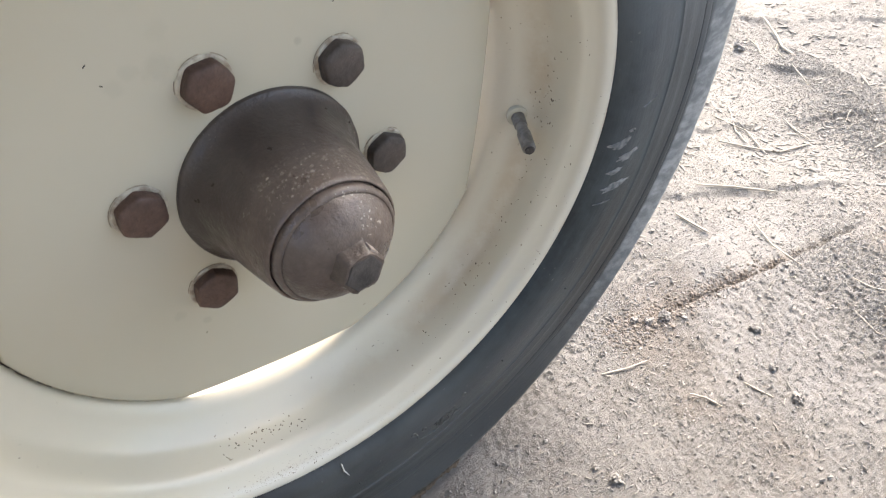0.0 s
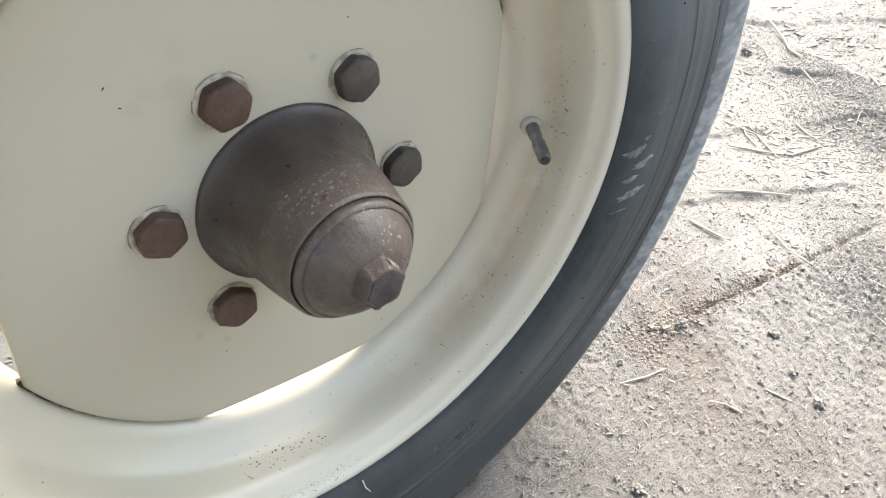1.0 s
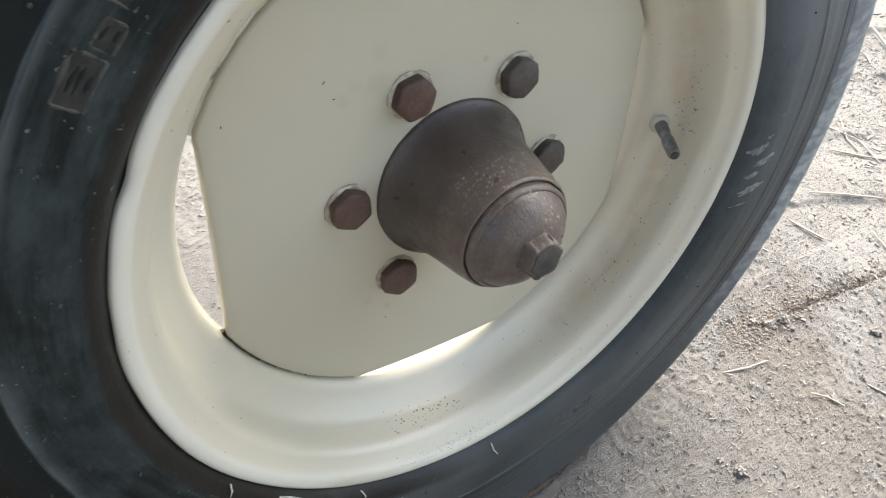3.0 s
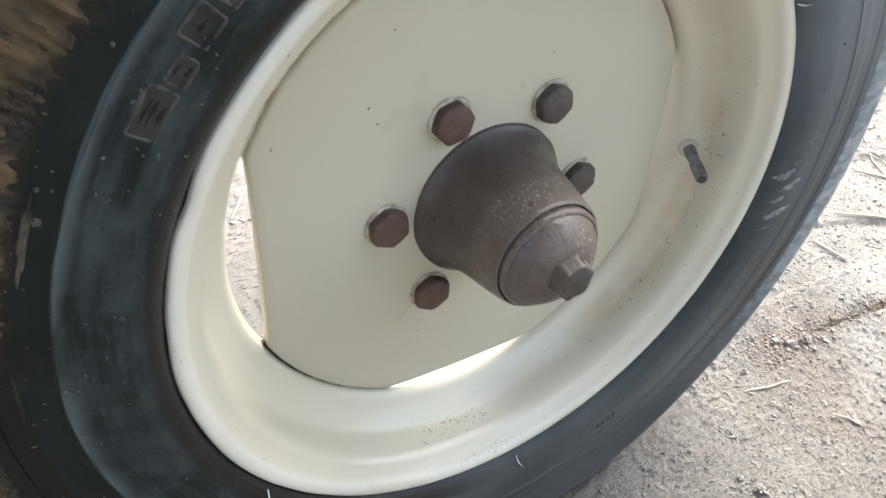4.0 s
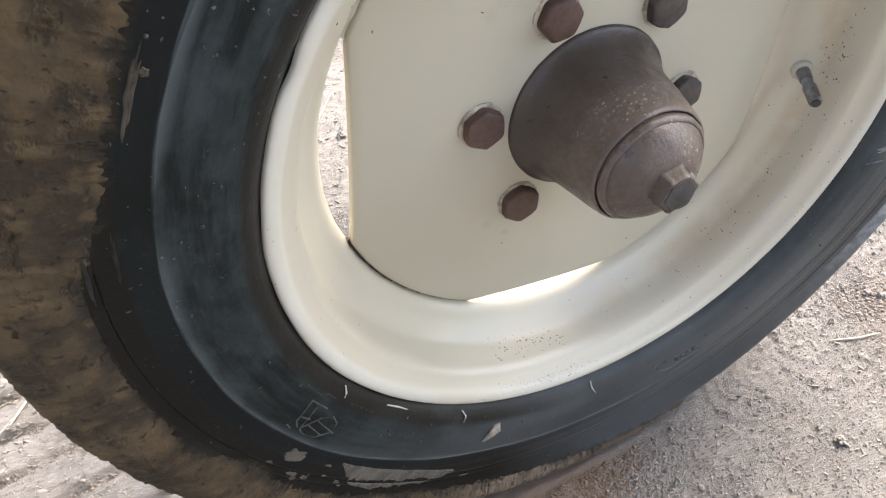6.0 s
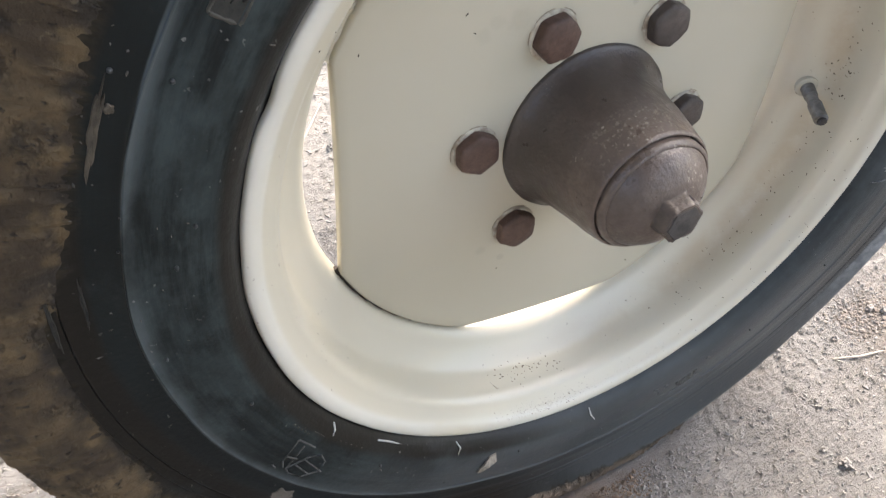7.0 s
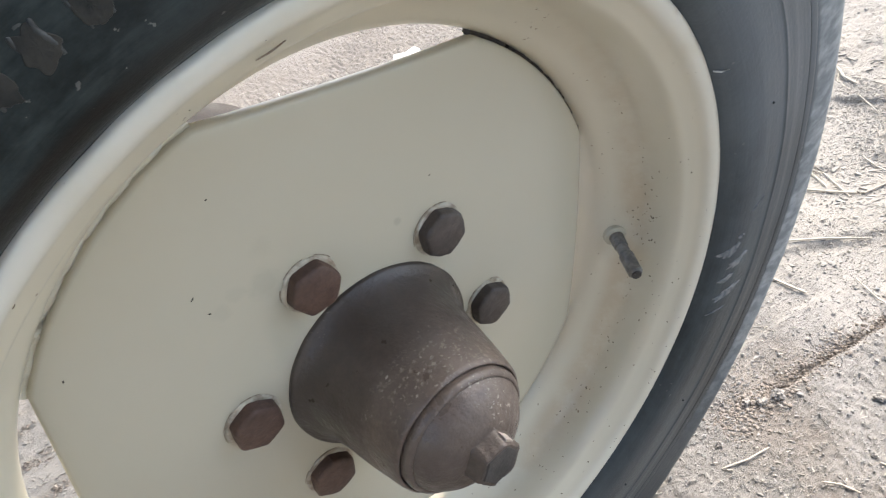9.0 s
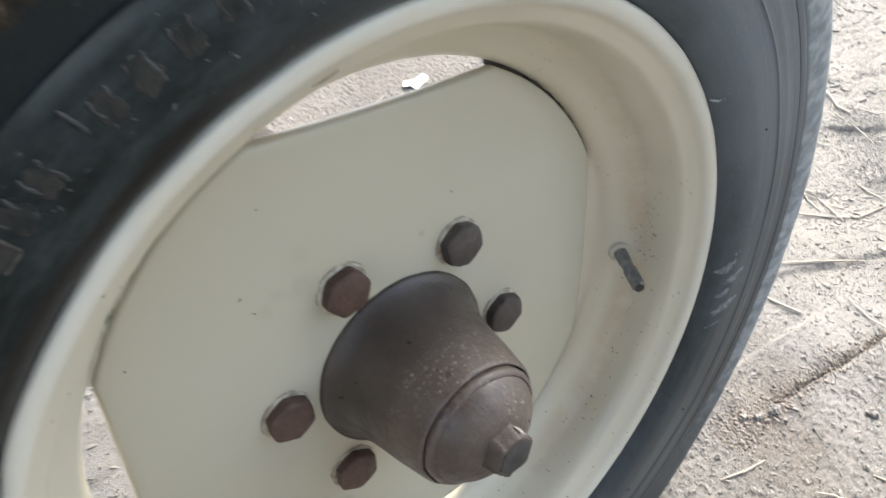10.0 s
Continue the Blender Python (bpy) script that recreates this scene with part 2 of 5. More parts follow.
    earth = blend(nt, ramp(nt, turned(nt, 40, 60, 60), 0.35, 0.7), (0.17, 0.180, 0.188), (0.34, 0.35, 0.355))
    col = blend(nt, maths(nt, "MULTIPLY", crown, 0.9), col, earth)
    nt.links.new(col, b.inputs["Base Color"])
    nt.links.new(ramp(nt, maths(nt, "MAXIMUM", crown, smear), 0.0, 0.6, 0.40, 0.9), b.inputs["Roughness"])
    b.inputs["Sheen Weight"].default_value, b.inputs["Sheen Roughness"].default_value = 0.05, 0.30
    b.inputs["Specular IOR Level"].default_value = 0.22
    b.inputs["Sheen Tint"].default_value = (0.78, 0.90, 1.0, 1)
    relief = maths(nt, "ADD", grain(nt, 300, 4, 0.6), turned(nt, 4, 500, 60))
    bump(nt, b, maths(nt, "ADD", relief, maths(nt, "MULTIPLY", smear, maths(nt, "ADD", 0.8, maths(nt, "MULTIPLY", brushed, 4.0)))), 0.16, 0.0014)
    return m


def tread_mud():
    m, nt, b = shader("tread_mud", 0.88)
    strokes = turned(nt, 19, 60, 60, 3, 0.5)
    broad = turned(nt, 8, 22, 22, 4, 0.55)
    col = blend(nt, ramp(nt, broad, 0.40, 0.60), (0.0398, 0.0262, 0.0139), (0.0994, 0.0670, 0.0343))
    col = blend(nt, ramp(nt, strokes, 0.50, 0.66, 0.0, 0.6), col, (0.1310, 0.0888, 0.0423))
    col = blend(nt, ramp(nt, strokes, 0.42, 0.32, 0.0, 0.4), col, (0.0163, 0.0116, 0.0073))
    # thin and dark where it runs out on the sidewall, dusty at the foot
    r, a, x, y, z = polar(nt)
    foot = maths(nt, "MULTIPLY", ramp(nt, z, -0.27, -0.315), ramp(nt, x, -0.17, -0.12))
    col = blend(nt, maths(nt, "MULTIPLY", foot, 0.9), col, (0.150, 0.112, 0.082))
    thin = maths(nt, "ADD", maths(nt, "SUBTRACT", r, mud_edge(nt, a)), maths(nt, "MULTIPLY", maths(nt, "SUBTRACT", strokes, 0.5), 0.030))
    col = blend(nt, ramp(nt, thin, 0.0085, 0.0, 0.0, 0.75), col, (0.0114, 0.0098, 0.0073))
    pits = turned(nt, 15, 60, 60, 4, 0.55)
    col = blend(nt, ramp(nt, pits, 0.61, 0.70, 0.0, 0.60), col, (0.0140, 0.0101, 0.0066))
    flecks = turned(nt, 75, 150, 150, 3, 0.55)
    col = blend(nt, ramp(nt, flecks, 0.61, 0.67, 0.0, 0.7), col, (0.0148, 0.0108, 0.0073))
    col = blend(nt, maths(nt, "MULTIPLY", ramp(nt, grain(nt, 240, 4, 0.6), 0.62, 0.68), 0.40), col, (0.1220, 0.0927, 0.0605))
    nt.links.new(col, b.inputs["Base Color"])
    low = maths(nt, "SUBTRACT", maths(nt, "ADD", maths(nt, "MULTIPLY", broad, 1.2), maths(nt, "MULTIPLY", strokes, 1.5)), ramp(nt, pits, 0.56, 0.68))
    low = maths(nt, "SUBTRACT", low, maths(nt, "MULTIPLY", ramp(nt, flecks, 0.62, 0.72), 0.5))
    bump(nt, b, maths(nt, "ADD", low, maths(nt, "MULTIPLY", grain(nt, 170, 6, 0.75), 0.6)), 0.9, 0.0040)
    return m


TREAD_MUD = tread_mud()
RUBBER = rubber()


def plain(name, a, c, scale=60, rough=0.8, relief=0.3):
    m, nt, b = shader(name, rough)
    nt.links.new(blend(nt, ramp(nt, grain(nt, scale, 5, 0.6), 0.3, 0.7), a, c), b.inputs["Base Color"])
    bump(nt, b, grain(nt, scale * 4, 4), relief, 0.001)
    return m


LETTER = plain("dusty_rubber", (0.022, 0.021, 0.017), (0.062, 0.058, 0.048), 120, 0.7)
SLOT = plain("dark_recess", (0.003, 0.003, 0.003), (0.008, 0.008, 0.007), 90, 0.9)
MOULD = plain("scuffed_rubber", (0.045, 0.048, 0.048), (0.120, 0.124, 0.122), 200, 0.5)
WORN = plain("worn_rubber", (0.008, 0.011, 0.013), (0.036, 0.039, 0.041), 110, 0.55)
DUST = plain("pale_dust", (0.34, 0.29, 0.22), (0.52, 0.47, 0.38), 300, 0.95)
SCUFF = plain("pale_scuff", (0.08, 0.09, 0.10), (0.24, 0.24, 0.24), 160, 0.8)
CAKED = plain("caked_dust", (0.007, 0.008, 0.0075), (0.030, 0.028, 0.023), 90, 0.85, 0.5)
VALVE = plain("black_valve_rubber", (0.085, 0.075, 0.064), (0.18, 0.16, 0.135), 200, 0.45)
EMBOSS = plain("dull_raised_rubber", (0.026, 0.028, 0.028), (0.085, 0.088, 0.086), 200, 0.6)
MUD = plain("dry_mud", (0.034, 0.028, 0.020), (0.088, 0.073, 0.054), 90, 0.95, 0.6)
FLAKE = plain("grey_mud_flake", (0.16, 0.14, 0.115), (0.30, 0.27, 0.23), 200, 0.95, 0.6)
SCAB = plain("grey_mud", (0.040, 0.037, 0.032), (0.135, 0.124, 0.108), 110, 0.95, 0.6)


def smear_mud():
    m, nt, b = shader("grey_smear", 0.95)
    streak = turned(nt, 36, 40, 40, 5, 0.65)
    col = blend(nt, ramp(nt, streak, 0.34, 0.64), (0.085, 0.074, 0.061), (0.138, 0.121, 0.101))
    col = blend(nt, maths(nt, "MULTIPLY", ramp(nt, grain(nt, 240, 4, 0.6), 0.58, 0.70), 0.6), col, (0.028, 0.024, 0.020))
    nt.links.new(col, b.inputs["Base Color"])
    bump(nt, b, maths(nt, "ADD", streak, grain(nt, 420, 4, 0.6)), 0.5, 0.001)
    return m


SMEAR = smear_mud()
SPECK = plain("dark_dirt", (0.05, 0.035, 0.025), (0.12, 0.085, 0.06), 400, 0.9)
FACET_SHINE = plain("facet_shine", (0.50, 0.43, 0.38), (0.34, 0.28, 0.24), 250, 0.4)
SLATE = plain("dark_slate_metal", (0.030, 0.026, 0.024), (0.058, 0.050, 0.046), 140, 0.8, 0.4)
CHIP = plain("pale_chip", (0.16, 0.128, 0.105), (0.34, 0.295, 0.250), 600, 0.5)
WHISKER = plain("pale_whisker", (0.62, 0.62, 0.60), (0.45, 0.45, 0.43), 300, 0.5)
CRACK = plain("dark_crack", (0.03, 0.024, 0.02), (0.07, 0.055, 0.045), 300, 0.9)
GRIMY = plain("grimy_cream", (0.58, 0.53, 0.43), (0.26, 0.20, 0.145), 150, 0.5)
GRIME = plain("grime", (0.16, 0.12, 0.09), (0.26, 0.21, 0.16), 300, 0.9)
BLOCKER_PALE = plain("blocker_grey", (0.30, 0.295, 0.28), (0.40, 0.39, 0.37), 3, 0.95)
BLOCKER_DARK = plain("blocker_brown", (0.10, 0.095, 0.085), (0.16, 0.15, 0.135), 3, 0.9)
PAPER = plain("pale_scrap", (0.78, 0.77, 0.74), (0.66, 0.65, 0.62), 40, 0.7)


def soil():
    m, nt, b = shader("dusty_soil", 0.95)
    col = blend(nt, ramp(nt, grain(nt, 5, 6, 0.6), 0.3, 0.7), (0.135, 0.126, 0.118), (0.170, 0.159, 0.149))
    col = blend(nt, maths(nt, "MULTIPLY", ramp(nt, grain(nt, 70, 6, 0.75), 0.46, 0.72), 0.45), col, (0.133, 0.117, 0.106))
    col = blend(nt, maths(nt, "MULTIPLY", ramp(nt, grain(nt, 260, 4, 0.7), 0.60, 0.70), 0.55), col, (0.093, 0.080, 0.070))
    # pale trodden patches and brown damp ones
    col = blend(nt, maths(nt, "MULTIPLY", ramp(nt, grain(nt, 3.0, 5, 0.6), 0.50, 0.66), 0.6), col, (0.215, 0.203, 0.195))
    col = blend(nt, maths(nt, "MULTIPLY", ramp(nt, grain(nt, 4.1, 5, 0.6), 0.56, 0.70), 0.6), col, (0.144, 0.118, 0.100))
    # thin trodden straw, all lying much the same way
    chaff = grain(nt, 1.0, 6, 0.6, (90, 330, 90))
    co = nt.nodes.new("ShaderNodeTexCoord")
    sp = nt.nodes.new("ShaderNodeSeparateXYZ")
    nt.links.new(co.outputs["Object"], sp.inputs[0])
    away = nt.nodes.new("ShaderNodeVectorMath")
    away.operation = "LENGTH"
    nt.links.new(co.outputs["Object"], away.inputs[0])
    here = ramp(nt, maths(nt, "ADD", away.outputs["Value"], grain(nt, 1.2, 5, 0.6)), 3.0, 1.9)
    # pale chaff away from the wheel, with the brighter light there painted in
    out = maths(nt, "ADD", maths(nt, "ADD", maths(nt, "MAXIMUM", sp.outputs[0], maths(nt, "MULTIPLY", sp.outputs[0], -0.45)), maths(nt, "MULTIPLY", sp.outputs[1], 1.2)), maths(nt, "MULTIPLY", grain(nt, 6, 4), 0.5))
    col = blend(nt, maths(nt, "MULTIPLY", maths(nt, "MULTIPLY", ramp(nt, out, 0.40, 1.1), maths(nt, "MULTIPLY", here, ramp(nt, sp.outputs[1], 0.85, 0.55))), 0.54), col, (0.290, 0.268, 0.240))
    col = blend(nt, maths(nt, "MULTIPLY", maths(nt, "MULTIPLY", here, ramp(nt, sp.outputs[1], 0.60, 0.90)), 0.4), col, (0.160, 0.132, 0.108))
    col = blend(nt, maths(nt, "MULTIPLY", ramp(nt, chaff, 0.56, 0.66), 0.5), col, (0.283, 0.262, 0.246))
    col = blend(nt, maths(nt, "MULTIPLY", ramp(nt, chaff, 0.42, 0.34), 0.6), col, (0.098, 0.083, 0.071))
    foot = maths(nt, "ADD", maths(nt, "POWER", maths(nt, "DIVIDE", maths(nt, "ADD", sp.outputs[0], 0.10), 0.13), 2.0), maths(nt, "POWER", maths(nt, "DIVIDE", maths(nt, "ADD", sp.outputs[1], 0.075), 0.05), 2.0))
    foot = ramp(nt, maths(nt, "ADD", foot, maths(nt, "MULTIPLY", grain(nt, 22, 5, 0.65), 0.9)), 1.5, 0.5)
    col = blend(nt, maths(nt, "MULTIPLY", foot, 0.70), col, (0.190, 0.130, 0.090))
    nt.links.new(col, b.inputs["Base Color"])
    loose = ramp(nt, grain(nt, 9, 5, 0.6), 0.38, 0.6)
    crumbs = maths(nt, "MULTIPLY", grain(nt, 520, 4, 0.7), loose)
    low = maths(nt, "ADD", maths(nt, "ADD", crumbs, maths(nt, "MULTIPLY", grain(nt, 130, 8, 0.74), 0.6)), maths(nt, "MULTIPLY", chaff, 0.9))
    bump(nt, b, low, 0.6, 0.0028)
    return m


SOIL = soil()


def random_mix(name, a, c, rough=0.8):
    m, nt, b = shader(name, rough)
    geo = nt.nodes.new("ShaderNodeNewGeometry")
    nt.links.new(blend(nt, geo.outputs["Random Per Island"], a, c), b.inputs["Base Color"])
    return m


STRAW = random_mix("dry_straw", (0.27, 0.235, 0.195), (0.45, 0.405, 0.34))
DAMP = random_mix("brown_crumbs", (0.150, 0.126, 0.108), (0.245, 0.212, 0.188), 0.95)
CHAFF = random_mix("chaff", (0.185, 0.170, 0.152), (0.330, 0.308, 0.272))
# paler crumbs, matching the soil brightened away from the wheel
CRUST = random_mix("pale_crust", (0.205, 0.190, 0.172), (0.285, 0.265, 0.240), 0.95)
UMBER = random_mix("brown_soil_crumbs", (0.150, 0.108, 0.080), (0.215, 0.158, 0.118), 0.95)
CLOD = random_mix("soil_crumbs", (0.175, 0.166, 0.157), (0.256, 0.244, 0.232), 0.95)

# ---------------------------------------------------------------- mesh helpers
def part(name, bm, material, parent=None, label="", at=None, smooth=True, weld=True):
    """Links a bmesh as one mesh object, under a thing or a part if one is given."""
    if weld:
        bmesh.ops.recalc_face_normals(bm, faces=bm.faces)
    me = bpy.data.meshes.new(name)
    bm.to_mesh(me)
    bm.free()
    me.materials.append(material)
    if smooth:
        me.polygons.foreach_set("use_smooth", [True] * len(me.polygons))
        me.set_sharp_from_angle(angle=radians(38))
    ob = new(name, me)
    if parent:
        ob.parent = parent
    if at is not None:
        ob.location = at
    if label:
        tagged(ob, label)
    return ob


def soft_line(points, n=5):
    """A smooth line through the points (Catmull-Rom)."""
    pts = [Vector(p) for p in points]
    out = []
    for i in range(len(pts) - 1):
        p0, p1, p2, p3 = pts[max(i - 1, 0)], pts[i], pts[i + 1], pts[min(i + 2, len(pts) - 1)]
        for k in range(n):
            t = k / n
            out.append(0.5 * (2 * p1 + (p2 - p0) * t + (2 * p0 - 5 * p1 + 4 * p2 - p3) * t * t + (3 * p1 - p0 - 3 * p2 + p3) * t ** 3))
    return [(p[0], p[1]) for p in out] + [(pts[-1][0], pts[-1][1])]


def revolve(profile, segs=192, closed=False, shape=None):
    """Turns a profile of (along the axle, radius) about the y axis."""
    bm = bmesh.new()
    rings = []
    for s in range(segs):
        a = 2 * math.pi * s / segs
        ring = []
        for y, r in profile:
            if shape:
                y, r = shape(y, r, a)
            ring.append(bm.verts.new((r * math.cos(a), y, r * math.sin(a))))
        rings.append(ring)
    n = len(profile)
    for s in range(segs):
        p, q = rings[s], rings[(s + 1) % segs]
        for k in range(n if closed else n - 1):
            bm.faces.new((p[k], q[k], q[(k + 1) % n], p[(k + 1) % n]))
    return bm


def at_polar(r, degrees, y):
    a = radians(degrees)
    return Vector((r * math.cos(a), y, r * math.sin(a)))


def prism(bm, sides, r, y0, y1, turn=0.0, centre=(0, 0), r1=None, chamfer=0.0):
    """A prism along the axle from y0 to y1 (towards the viewer: smaller y), with a chamfered end."""
    rows = [(y0, r), (y1 + chamfer, r1 or r), (y1, (r1 or r) - chamfer * 1.3)] if chamfer else [(y0, r), (y1, r1 or r)]
    rings = []
    for y, rad in rows:
        rings.append([bm.verts.new((centre[0] + rad * math.cos(radians(turn) + 2 * math.pi * k / sides), y,
                                    centre[1] + rad * math.sin(radians(turn) + 2 * math.pi * k / sides))) for k in range(sides)])
    for a, b in zip(rings, rings[1:]):
        for k in range(sides):
            bm.faces.new((a[k], a[(k + 1) % sides], b[(k + 1) % sides], b[k]))
    bm.faces.new(rings[-1])
    bm.faces.new(rings[0][::-1])


def tube(bm, line, radius, sides=8):
    """A round tube along a line of points; radius may be a list."""
    pts = [Vector(p) for p in line]
    rings = []
    for i, p in enumerate(pts):
        d = (pts[min(i + 1, len(pts) - 1)] - pts[max(i - 1, 0)]).normalized()
        u = d.orthogonal().normalized()
        w = d.cross(u)
        rad = radius[i] if isinstance(radius, (list, tuple)) else radius
        rings.append([bm.verts.new(p + rad * (u * math.cos(2 * math.pi * k / sides) + w * math.sin(2 * math.pi * k / sides))) for k in range(sides)])
    for a, b in zip(rings, rings[1:]):
        for k in range(sides):
            bm.faces.new((a[k], a[(k + 1) % sides], b[(k + 1) % sides], b[k]))
    bm.faces.new(rings[0][::-1])
    bm.faces.new(rings[-1])


def lattice(x, y, seed):
    """Repeatable random values on whole-number places."""
    h = (x.astype(np.int64) * 374761393 + y.astype(np.int64) * 668265263 + seed * 1442695041) & 0xFFFFFFFF
    h = ((h ^ (h >> 13)) * 1274126177) & 0xFFFFFFFF
    return ((h ^ (h >> 16)) & 0xFFFF) / 65535.0


def smooth_noise(x, y, scale, seed):
    x, y = x * scale, y * scale
    i, j = np.floor(x), np.floor(y)
    u, v = x - i, y - j
    u, v = u * u * (3 - 2 * u), v * v * (3 - 2 * v)
    a = lattice(i, j, seed) * (1 - u) + lattice(i + 1, j, seed) * u
    b = lattice(i, j + 1, seed) * (1 - u) + lattice(i + 1, j + 1, seed) * u
    return a * (1 - v) + b * v


# ---------------------------------------------------------------- ground
HEIGHT = 0.354               # the axle's height


def lug_wave(x, y):
    """Where across an old lug print a place lies, from 0 to 1."""
    return ((y - 0.06 * x + 0.018 * (smooth_noise(x, y, 6.0, 41) - 0.5) + 0.012 * (smooth_noise(x, y, 40.0, 42) - 0.5)) / 0.050) % 1.0


def ground_height(x, y):
    """The trodden, crumbly soil round the wheel."""
    h = 0.020 * (smooth_noise(x, y, 2.3, 1) - 0.5) + 0.008 * (smooth_noise(x, y, 6.5, 2) - 0.5)
    rough = np.clip(2.2 * smooth_noise(x, y, 4.2, 3) - 0.45, 0.22, 1.3)
    for k, (s, amp) in enumerate(((24, 0.0010), (60, 0.0007), (115, 0.0008), (190, 0.0014))):
        n = smooth_noise(0.8 * x + 0.6 * y, -0.6 * x + 0.8 * y, s, 5 + k)
        h = h + amp * rough * (n - 0.5)
    # thin broken crusts, one over the other
    for k, (s, lift) in enumerate(((22, 0.0040), (50, 0.0026))):
        n = 0.0
        for o, w in ((1, 0.5), (2.1, 0.28), (4.4, 0.16), (9.3, 0.10)):
            n = n + w * smooth_noise(0.6 * x - 0.8 * y, 0.9 * x + 0.5 * y, s * o, 61 + 7 * k + int(o))
        level = n * 7.0
        edge = np.clip((level % 1.0) / 0.10, 0, 1)
        tilt = level % 1.0
        h = h + lift * (edge - 0.85 * tilt) * np.clip(3.2 * smooth_noise(x, y, 5.5, 71 + k) - 0.8, 0.12, 1.0)
    # old tread prints: bars with broken edges, and a few longer scarps
    u = x * 0.66 + y * 0.75
    wander = 0.05 * (smooth_noise(x, y, 5.0, 21) - 0.5) + 0.012 * (smooth_noise(x, y, 30.0, 23) - 0.5)
    cut = ((u + wander) / 0.19) % 1.0
    bar = np.clip((cut - 0.10) / 0.07, 0, 1) * np.clip((0.62 - cut) / 0.25, 0, 1)
    h = h + 0.003 * bar * np.clip(smooth_noise(x, y, 2.4, 22) * 3 - 1.0, 0, 1) * np.clip((np.hypot(x, y) - 0.45) / 0.2, 0, 1)
    # scarps left by tyre lugs: start, end, step
    for x0, y0, x1, y1, drop in ((0.345, -0.058, 0.680, -0.108, 0.013), (0.33, 0.006, 0.52, -0.016, 0.009), (0.86, 0.190, 1.10, -0.030, -0.009), (0.93, 0.300, 1.16, 0.120, -0.007),
                                 (0.62, 0.160, 0.90, 0.010, -0.006), (0.48, 0.080, 0.74, -0.060, -0.005), (0.55, -0.140, 0.78, -0.190, 0.008), (1.02, 0.420, 1.28, 0.230, -0.007)):
        ln = math.hypot(x1 - x0, y1 - y0)
        tx, ty = (x1 - x0) / ln, (y1 - y0) / ln
        s = (x - x0) * tx + (y - y0) * ty
        crisp = drop > 0.0085
        d = -(x - x0) * ty + (y - y0) * tx + (0.007 if crisp else 0.020) * (smooth_noise(x, y, 14, 31) - 0.5) + (0.004 if crisp else 0.010) * (smooth_noise(x, y, 70, 33) - 0.5)
        win = np.clip(s / 0.03, 0, 1) * np.clip((ln - s) / 0.03, 0, 1) * (1.0 if crisp else np.clip(2.6 * smooth_noise(x, y, 13, 37) - 0.3, 0.15, 1))
        if drop > 0.01:
            h = h - 0.0065 * win * np.exp(-((d - 0.004) / 0.0050) ** 2)
        h = h + drop * win * np.exp(-np.abs(d) / 0.05) * np.clip(-d / 0.004, -1, 1) * 0.5
    # narrow tread prints behind the wheel
    wave = lug_wave(x, y)
    ridge = np.clip(wave / 0.16, 0, 1) * np.clip((1.0 - wave) / 0.55, 0, 1)
    h = h + 0.0090 * ridge * np.clip(2.4 * smooth_noise(x, y, 11, 43) - 0.2, 0.35, 1) * np.clip((-0.18 - x) / 0.08, 0, 1) * np.clip((x + 0.72) / 0.05, 0, 1) * np.clip((y - 0.02) / 0.05, 0, 1) * np.clip((0.50 - y) / 0.08, 0, 1)
    near = np.exp(-((x / 0.16) ** 2 + (y / 0.13) ** 2))
    h = h * (1 - 0.9 * near)
    far = np.clip((np.hypot(x, y) - 2.5) / 6, 0, 1)
    return h * (1 - far)


def build_ground():
    def spread(lo, hi, fine, reach, a, b):
        """Steps of the given fineness, half of it from a to b, growing outwards."""
        mid = list(np.arange(lo, a, fine)) + list(np.arange(a, b, fine / 2)) + list(np.arange(b, hi, fine)) + [hi]
        step, out = fine * 1.25, [hi]
        while out[-1] < reach:
            out.append(out[-1] + step)
            step *= 1.22
        low = [lo - (v - hi) for v in out[1:]]
        return np.array(low[::-1] + mid + out[1:])
    xs, ys = spread(-0.70, 1.30, 0.0042, 900, 0.12, 0.98), spread(-0.42, 1.15, 0.0042, 900, -0.36, 0.36)
    gx, gy = np.meshgrid(xs, ys)
    gz = ground_height(gx, gy)
    nx, ny = len(xs), len(ys)
    verts = np.stack([gx.ravel(), gy.ravel(), gz.ravel()], 1)
    i, j = np.meshgrid(np.arange(nx - 1), np.arange(ny - 1))
    a = (j * nx + i).ravel()
    faces = np.stack([a, a + 1, a + nx + 1, a + nx], 1)
    me = bpy.data.meshes.new("ground")
    me.vertices.add(len(verts))
    me.vertices.foreach_set("co", verts.ravel())
    me.loops.add(faces.size)
    me.loops.foreach_set("vertex_index", faces.ravel())
    me.polygons.add(len(faces))
    me.polygons.foreach_set("loop_start", np.arange(0, faces.size, 4))
    me.polygons.foreach_set("use_smooth", np.ones(len(faces), dtype=bool))
    me.update()
    me.materials.append(SOIL)
    tagged(new("ground", me), "dry dusty beaten soil with crumbs and chaff", "ground", kind="structure")


build_ground()


def slab(name, lo, hi, material, label, category):
    bm = bmesh.new()
    bmesh.ops.create_cube(bm, size=1)
    for v in bm.verts:
        v.co = [lo[k] + (v.co[k] + 0.5) * (hi[k] - lo[k]) for k in range(3)]
    return tagged(part(name, bm, material, smooth=False), label, category, kind="structure")


# two unseen walls added to hold back light from behind and left
slab("blocker_south", (-1.4, -2.6, -0.1), (0.2, -2.4, 2.4), BLOCKER_PALE, "unseen plain wall added to shape the light", "wall")
slab("blocker_west", (-1.6, -2.6, -0.1), (-1.4, 0.6, 1.0), BLOCKER_PALE, "unseen plain wall added to shape the light", "wall")
